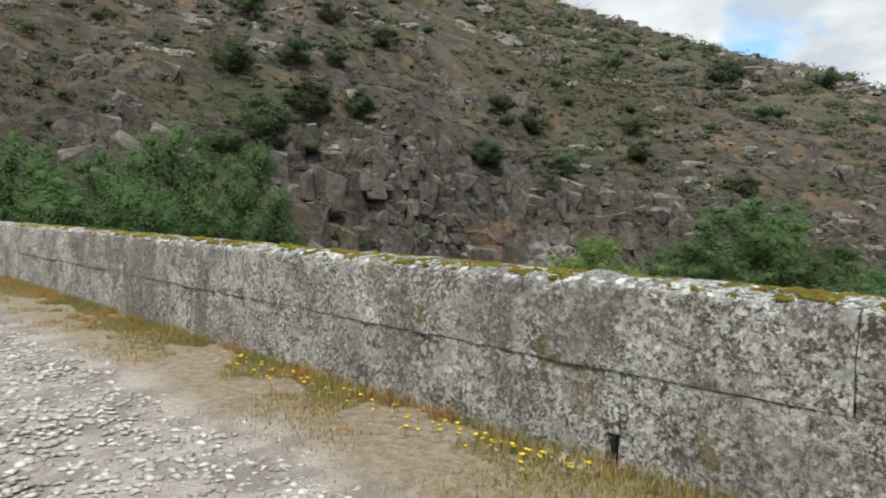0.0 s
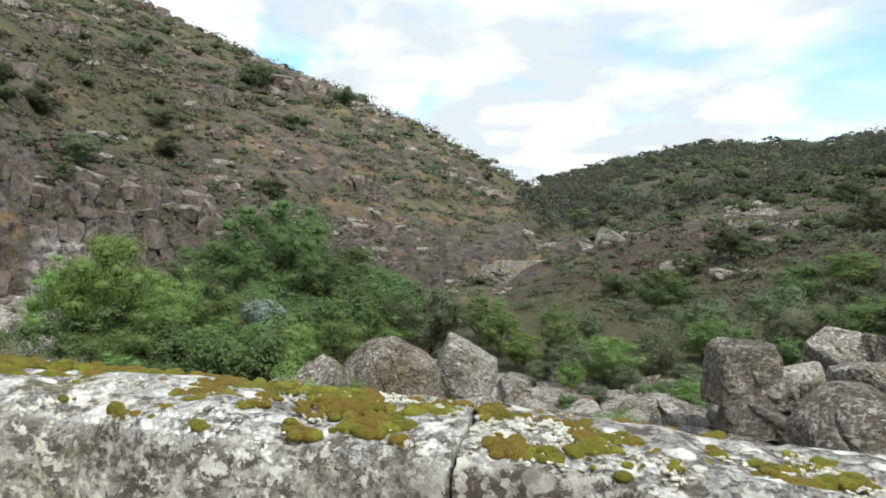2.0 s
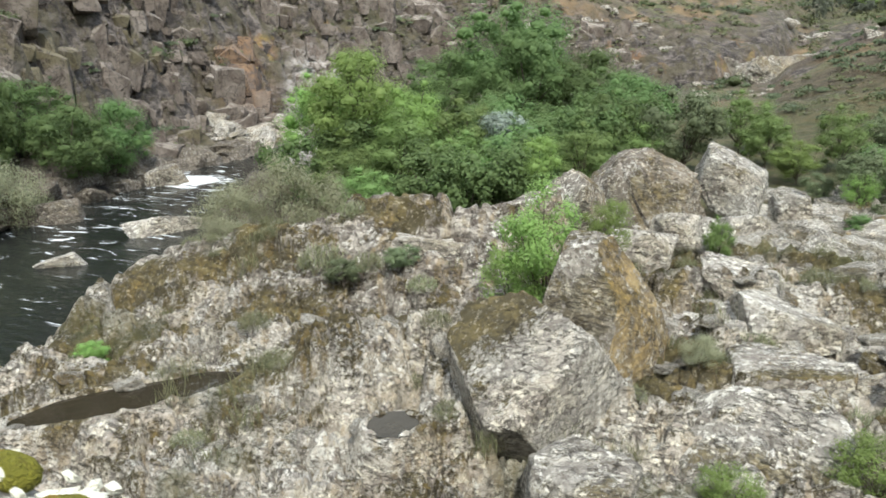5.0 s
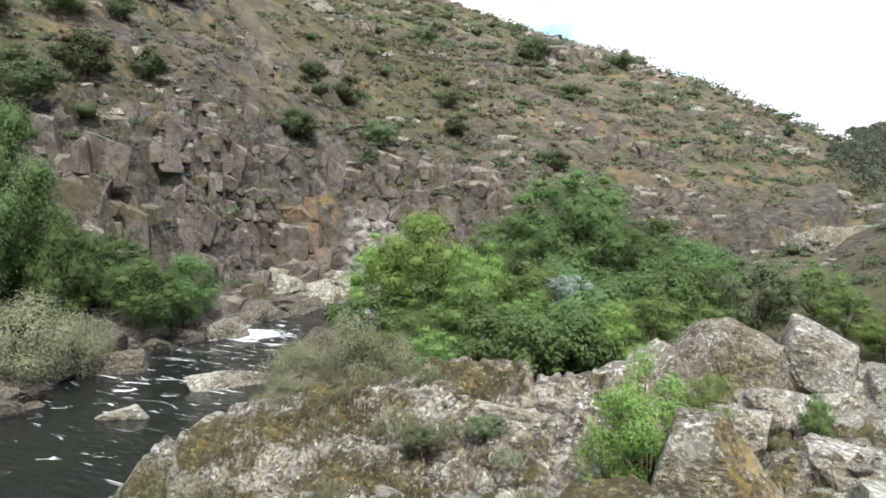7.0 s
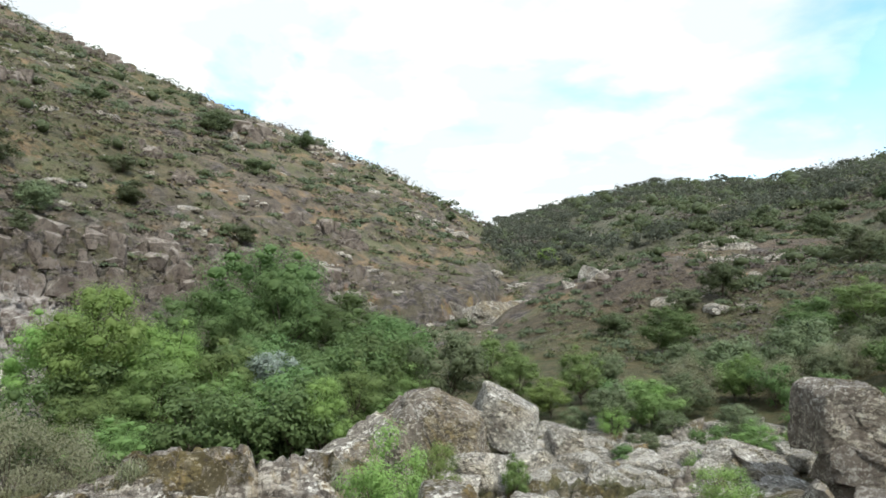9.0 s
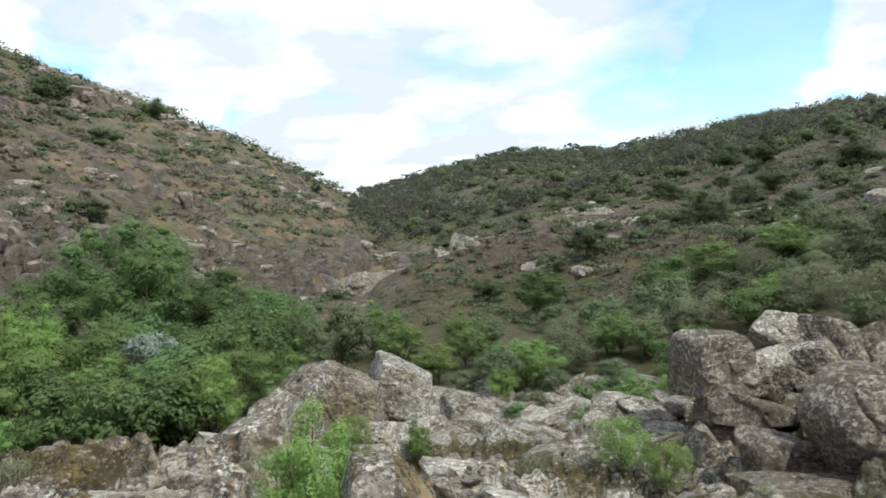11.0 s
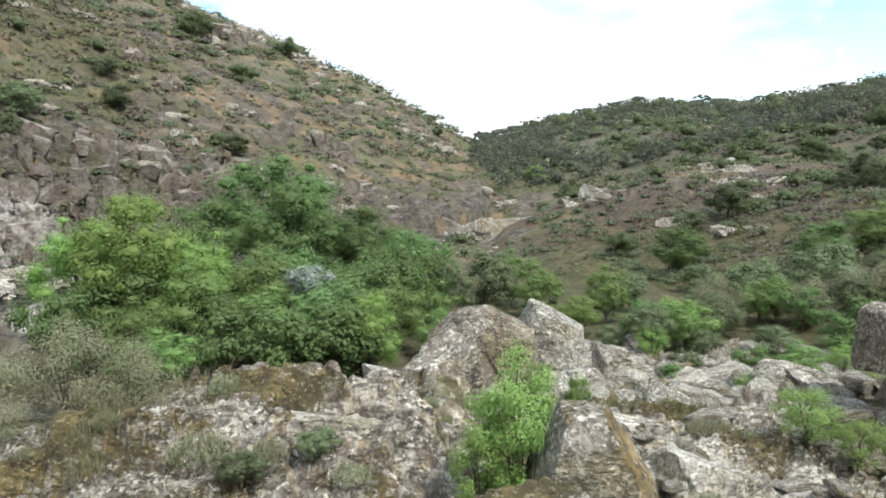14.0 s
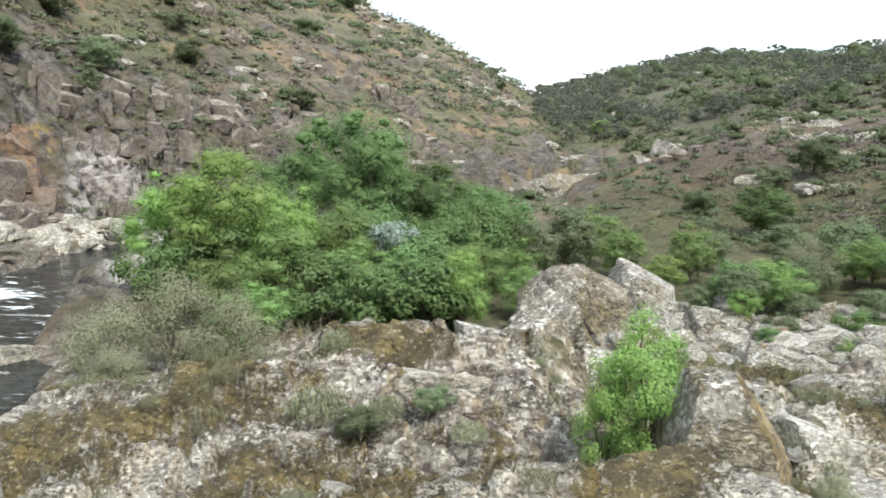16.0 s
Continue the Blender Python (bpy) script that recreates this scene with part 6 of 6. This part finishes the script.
def far_wood():
    """Round evergreen oaks over the far ridge."""
    rng = np.random.default_rng(58)
    n = 5200
    az = rng.uniform(-60, 2.5, n)
    r = 170 + 450 * rng.random(n) ** 0.8
    x, y = -4 - np.sin(np.radians(az)) * r, np.cos(np.radians(az)) * r
    z = land(x, y)[0]
    keep = (r < np.interp(az, BEAR, SKY) + 15) & (fbm(x / 45, y / 45, 4, 871) + 0.3 * smooth(-14, -2, az) > rng.uniform(-0.1, 0.2, n))
    idx = np.nonzero(keep)[0][:1000]
    pieces = []
    for k in idx:
        s = min(rng.lognormal(1.05, 0.4), 6.0)
        c = np.array([x[k], y[k], z[k] + s * 0.7]) + rng.normal(0, 0.45 * s, (5, 3)) * (1, 1, 0.35)
        pieces += [leaf_blades(c, np.full(5, s * 0.5), 100, 0.44, rng, 0.8)[:2]]
    # umbrella-shaped pines along the skyline
    for k in range(70):
        a = 1.2 - 26 * rng.random() ** 1.4
        rr = float(np.interp(a, BEAR, SKY)) - rng.uniform(0, 25)
        px, py = -4 - math.sin(radians(a)) * rr, math.cos(radians(a)) * rr
        s = rng.uniform(3.0, 5.8)
        c = np.array([px, py, ground_z(px, py) + s * 0.8]) + rng.normal(0, 0.6 * s, (6, 3)) * (1, 1, 0.2)
        pieces += [leaf_blades(c, np.full(6, s * 0.5), 60, 0.5, rng, 0.55)[:2], lumps(c, np.full(6, s * 0.28), rng, 1, 0.55)]
    v, f = joined(pieces)
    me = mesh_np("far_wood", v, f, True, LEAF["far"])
    tagged(new("far_wood", me), "dark evergreen oaks over the distant ridge", "woods", kind="stuff")


far_wood()


def scatter_outcrops():
    """Pale angular rocks breaking through the slopes."""
    rng = np.random.default_rng(55)
    base = bmesh.new()
    bmesh.ops.create_icosphere(base, subdivisions=2, radius=1)
    bv = np.array([v.co[:] for v in base.verts])
    bf = np.array([[v.index for v in f.verts] for f in base.faces])
    base.free()
    shapes = []
    for k in range(12):
        total = np.zeros(len(bv))
        for nx, ny, nz, dist in random_planes(rng, 1, 1, 0.8, 4):
            total += np.clip((bv[:, 0] * nx + bv[:, 1] * ny + bv[:, 2] * nz) / dist, 0.001, None) ** 30
        shapes.append(bv / (total ** (1 / 30))[:, None])
    verts, faces, feet, m, spots = [], [], [], 0, []
    while len(spots) < 260:
        a, r = rng.uniform(-55, 80), 48 * (380 / 48) ** (rng.random() ** 0.9)
        x, y = -4 - math.sin(radians(a)) * r, math.cos(radians(a)) * r
        if np.interp(a, BEAR, FOOT) + 2 < r < np.interp(a, BEAR, SKY) and fbm(np.array([x / 25]), np.array([y / 25]), 4, 851)[0] > rng.uniform(-0.2, 0.4) and (a > 3 or r < 130 or rng.random() < 0.3):
            spots.append((a, r, x, y))
    for a, r, x, y in spots:
        ca, sa, grow = math.cos(radians(a)), math.sin(radians(a)), min(max(r / 110, 0.75), 1.7)
        for k in range(int(rng.integers(3, 13))):
            s = 0.55 * min(rng.lognormal(-0.35, 0.5), 2.2) * grow
            u, w = rng.normal(0, 2.6) * grow, rng.normal(0, 0.7) * grow
            px, py = x + u * ca - w * sa, y + u * sa + w * ca
            t = rng.normal(radians(a), 0.5)
            p = shapes[int(rng.integers(12))] * (s * rng.uniform(0.9, 1.9), s * 0.8, s * rng.uniform(0.5, 1.0))
            p = np.stack([p[:, 0] * math.cos(t) - p[:, 1] * math.sin(t), p[:, 0] * math.sin(t) + p[:, 1] * math.cos(t), p[:, 2]], -1)
            verts.append(p + (px, py, 0.05 * s))
            feet.append((px, py))
            faces.append(bf + m)
            m += len(bv)
    feet = np.array(feet)
    verts = [p + (0, 0, h) for p, h in zip(verts, land(feet[:, 0], feet[:, 1])[0])]
    me = mesh_np("hillside_outcrops", np.concatenate(verts), np.concatenate(faces), False, GRANITE_WORN)
    tagged(new("hillside_outcrops", me), "pale angular granite outcrops over the hillside", "rocks", kind="stuff")


scatter_outcrops()


def crag_material():
    n = Nodes("crag_stone")
    n.place = n.add("ShaderNodeNewGeometry").outputs["Position"]
    tone = n.noise(0.5, 9, 0.72, 0.3, n.stretch(1, 1, 0.6))
    c = n.mix(n.step(tone, 0.38, 0.62), (0.075, 0.062, 0.055), (0.21, 0.185, 0.165))
    c = n.mix(n.math("MULTIPLY", n.noise(0.3, 5), 0.5), c, (0.19, 0.145, 0.11))
    pale = n.math("MULTIPLY", n.step(n.upward(), 0.1, 0.7), n.step(n.noise(1.1, 8, 0.75), 0.46, 0.54))
    c = n.mix(n.math("MULTIPLY", pale, 0.5), c, (0.38, 0.345, 0.295))
    c = n.mix(n.math("MULTIPLY", n.step(n.noise(0.18, 6, 0.65), 0.54, 0.62), 0.7), c, (0.12, 0.105, 0.055))
    for at, reach, hue in (((-54.0, 58.5, -1.0), 7.5, (0.27, 0.165, 0.095)), ((-54.4, 57.4, 0.2), 3.2, (0.47, 0.36, 0.10)), ((-52.6, 66.0, -2.5), 7.0, (0.42, 0.39, 0.36))):
        gap = n.add("ShaderNodeVectorMath")
        gap.operation = "DISTANCE"
        n.put(n.place, gap.inputs[0])
        gap.inputs[1].default_value = at
        near = n.step(n.math("ADD", gap.outputs["Value"], n.math("MULTIPLY", n.noise(0.5, 7, 0.7), reach)), reach * 1.5, reach * 1.15)
        c = n.mix(n.math("MULTIPLY", near, 0.8), c, n.mix(n.step(n.noise(1.0, 8, 0.72), 0.4, 0.6), (0.13, 0.10, 0.085), hue))
    crack = n.step(n.math("ABSOLUTE", n.math("SUBTRACT", n.noise(0.7, 8, 0.65, 0.5), 0.5)), 0.02, 0.0)
    c = n.mix(n.math("MULTIPLY", crack, 0.8), c, (0.035, 0.03, 0.027))
    return n.finish(c, 0.93, n.math("ADD", n.math("MULTIPLY", tone, 2.0), n.noise(1.7, 7, 0.7)), 0.25)


CRAG = crag_material()


def crag_shapes(rng, count, height=1.1):
    """Angular jointed blocks with broken corners, each about two units across."""
    out = []
    for k in range(count):
        bm = bmesh.new()
        for sx, sy, sz in [(a, b, c) for a in (-1, 1) for b in (-1, 1) for c in (-1, 1)]:
            corner = np.array([sx, 0.9 * sy, height * sz]) * rng.uniform(0.55, 1.1, 3)
            chip = rng.uniform(0.1, 0.8)
            for axis in range(3):
                p = corner.copy()
                p[axis] *= 1 - chip * rng.uniform(0.3, 1.0)
                bm.verts.new(p)
        bmesh.ops.convex_hull(bm, input=bm.verts)
        bmesh.ops.rotate(bm, verts=bm.verts, matrix=Euler((rng.normal(0, 0.2), rng.normal(0, 0.22), 0)).to_matrix())
        bmesh.ops.delete(bm, geom=[v for v in bm.verts if not v.link_faces], context="VERTS")
        bmesh.ops.triangulate(bm, faces=bm.faces)
        bm.verts.index_update()
        out.append((np.array([v.co[:] for v in bm.verts]), np.array([[v.index for v in f.verts] for f in bm.faces])))
        bm.free()
    return out


def set_blocks(rng, shapes, spots):
    """One mesh of blocks at (x, y, lift, width, depth, height, turn)."""
    spots = np.array(spots)
    ground = land(spots[:, 0], spots[:, 1])[0]
    pieces = []
    for (x, y, lift, w, d, h, turn), z in zip(spots, ground):
        p, bf = shapes[int(rng.integers(len(shapes)))]
        p = p * (w / 2, d / 2, h / 2)
        c, q = math.cos(turn), math.sin(turn)
        pieces.append((np.stack([p[:, 0] * c - p[:, 1] * q, p[:, 0] * q + p[:, 1] * c, p[:, 2]], -1) + (x, y, z + lift), bf))
    return joined(pieces)


def build_crags():
    """Broken rock outcrops on the slopes, each of a few upright blocks, and the ledged cliff above the river."""
    rng = np.random.default_rng(63)
    blocks = [mesh_np("block", p, bf, False, CRAG) for p, bf in crag_shapes(rng, 14)]
    for x, y, wide, tall in ((-76.1, 73.2, 5.8, 3.6), (-82.2, 97.1, 8.1, 3.0), (-152, 198, 10, 5), (-158, 259, 17, 7), (-70.6, 125, 6.8, 3.2), (-62.1, 118.6, 6.3, 3.0), (-83.5, 215, 15, 7.5),
                             (-37.5, 135.6, 6.6, 3.0), (-32.9, 127.2, 4.6, 4.1), (-36.2, 231.9, 6, 3), (-90.3, 79.7, 4, 1.6), (-167, 252, 15, 6), (-72.7, 20.5, 5.6, 3.4), (-64.9, 20.5, 3.4, 2.2),
                             (-73.8, 13.8, 2.4, 2.4), (-69.6, 25.8, 3.7, 3.0), (-36.0, 128.5, 8.3, 4.6), (-84.6, 203, 12, 7), (-45.5, 125.1, 6.2, 4.4), (6.0, 86.0, 5.0, 3.6), (17.1, 76.0, 4.2, 2.6), (-52, 92, 6, 3.5), (-100, 128, 9, 4), (-110, 96, 7, 3.5)):
        a = math.atan2(-x - 4, y)
        ca, sa = math.cos(a), math.sin(a)
        crag = thing("crag", "weathered granite crag breaking through the hillside scrub", "crag", "crags on the slopes", at=pose(x, y, ground_z(x, y)))
        for k in range(int(8 + 0.8 * wide)):
            u, w = rng.uniform(-0.5, 0.5) * wide, rng.uniform(-0.22, 0.22) * wide
            h = tall * rng.uniform(0.25, 0.85) * (1 - abs(u / wide))
            px, py = x + u * ca - w * sa, y + u * sa + w * ca
            ob = part("block", blocks[int(rng.integers(len(blocks)))], None, crag)
            ob.matrix_basis = pose(px - x, py - y, ground_z(px, py) - ground_z(x, y) - 0.06 * h, rng.uniform(-9, 9), rng.uniform(-9, 9), math.degrees(a) + rng.normal(0, 20)) @ Matrix.Diagonal((h * rng.uniform(0.35, 0.8), h * 0.45, h * 0.6, 1))
    spots = []
    while len(spots) < 1500:
        az = rng.uniform(12, 78)
        lo, hi = np.interp(az, BEAR, MID) - 3, np.interp(az, BEAR, TOP) + 5
        r = lo + (hi - lo) * rng.random() ** 1.25
        x, y = -4 - math.sin(radians(az)) * r, math.cos(radians(az)) * r
        if fbm(np.array([x / 5]), np.array([y / 5]), 3, 965)[0] < rng.uniform(-0.35, 0.2):
            continue
        g = min(rng.lognormal(-0.15, 0.6), 3.0)
        spots.append((x, y, -0.22 * g, g * rng.uniform(0.6, 1.9), g * 0.9, g * rng.uniform(0.8, 2.0), radians(az) + rng.normal(0, 0.2)))
    v, f = set_blocks(rng, crag_shapes(rng, 40, 1.0), spots)
    me = mesh_np("cliff_blocks", v, f, False, CRAG)
    tagged(new("cliff_blocks", me), "jointed brown and rust-stained rock ledges of the river cliff", "cliff", kind="stuff")


build_crags()


def scatter_tufts():
    """Pale grass tufts in the cracks of the shelf."""
    rng = np.random.default_rng(91)
    n = 520
    x, y = rng.uniform(-20, 6, n), rng.uniform(6.5, 27, n)
    field = fbm(x / 2.4, y / 2.4, 5, 211)
    idx = np.nonzero(field > rng.uniform(-0.1, 0.3, n))[0]
    pts, length = [], []
    z = land(x, y)[0]
    for k in idx:
        m = int(rng.integers(40, 110))
        s = rng.uniform(0.08, 0.26)
        pts.append(np.stack([x[k] + rng.normal(0, s, m), y[k] + rng.normal(0, s, m), np.full(m, z[k] - 0.06)], -1))
        length.append(rng.uniform(0.15, 0.5, m) * (0.6 + s * 2))
    v, f = blades(np.concatenate(pts), np.concatenate(length), 0.0055, rng, 1.1)
    tagged(new("grass_tufts", mesh_np("grass_tufts", v, f, False, LEAF["tuft"])), "pale dry grass tufts between the rocks", "grass", kind="stuff")


scatter_tufts()


def scatter_heath():
    """Feathery grey-green shrublets rooted in the cracks of the shelf."""
    rng = np.random.default_rng(117)
    spots = [(-3.6, 14.6, 0.5), (-2.1, 16.0, 0.45), (-9.7, 14.7, 0.4), (-13.1, 15.2, 0.7), (-11.6, 15.2, 0.45), (-10.6, 7.8, 0.3), (0.4, 13.3, 0.7), (-8.3, 12.8, 0.35),
             (-20.7, 17.8, 0.6), (-0.5, 12.6, 0.5), (-6.8, 10.4, 0.3), (-1.0, 20.0, 0.5), (-8.4, 11.9, 0.3), (0.0, 11.8, 0.45)]
    while len(spots) < 74:
        x, y = rng.uniform(-19, 4), rng.uniform(7, 26)
        if fbm(np.array([x / 2.4]), np.array([y / 2.4]), 5, 211)[0] > rng.uniform(-0.15, 0.3):
            spots.append((x, y, rng.uniform(0.16, 0.45)))
    protos = []
    for k, (x, y, s) in enumerate(spots):
        m = pose(x, y, ground_z(x, y) - 0.05, 0, 0, rng.uniform(0, 360)) @ Matrix.Diagonal((s, s, s * rng.uniform(0.8, 1.3), 1))
        if k < 3:
            n = 520
            a, u = rng.uniform(0, 2 * math.pi, n), rng.random(n) ** 0.5
            lift = rng.random(n) ** 0.8 * np.sqrt(np.maximum(1 - (u * 0.95) ** 2, 0))
            pts = np.stack([np.cos(a) * u, np.sin(a) * u, lift * 0.75], -1)
            v, f = blades(pts, rng.uniform(0.16, 0.4, n), 0.015, rng, 1.9)
            me = mesh_np("shrublet", v, f, False, LEAF["heath"])
            protos.append(me)
        ob = new("shrublet", protos[k % 3] if k >= 3 else me)
        tagged(ob, "feathery grey-green shrublet growing from a rock crack", "shrub", "shrublets on the rock shelf")
        ob.matrix_world = m


scatter_heath()
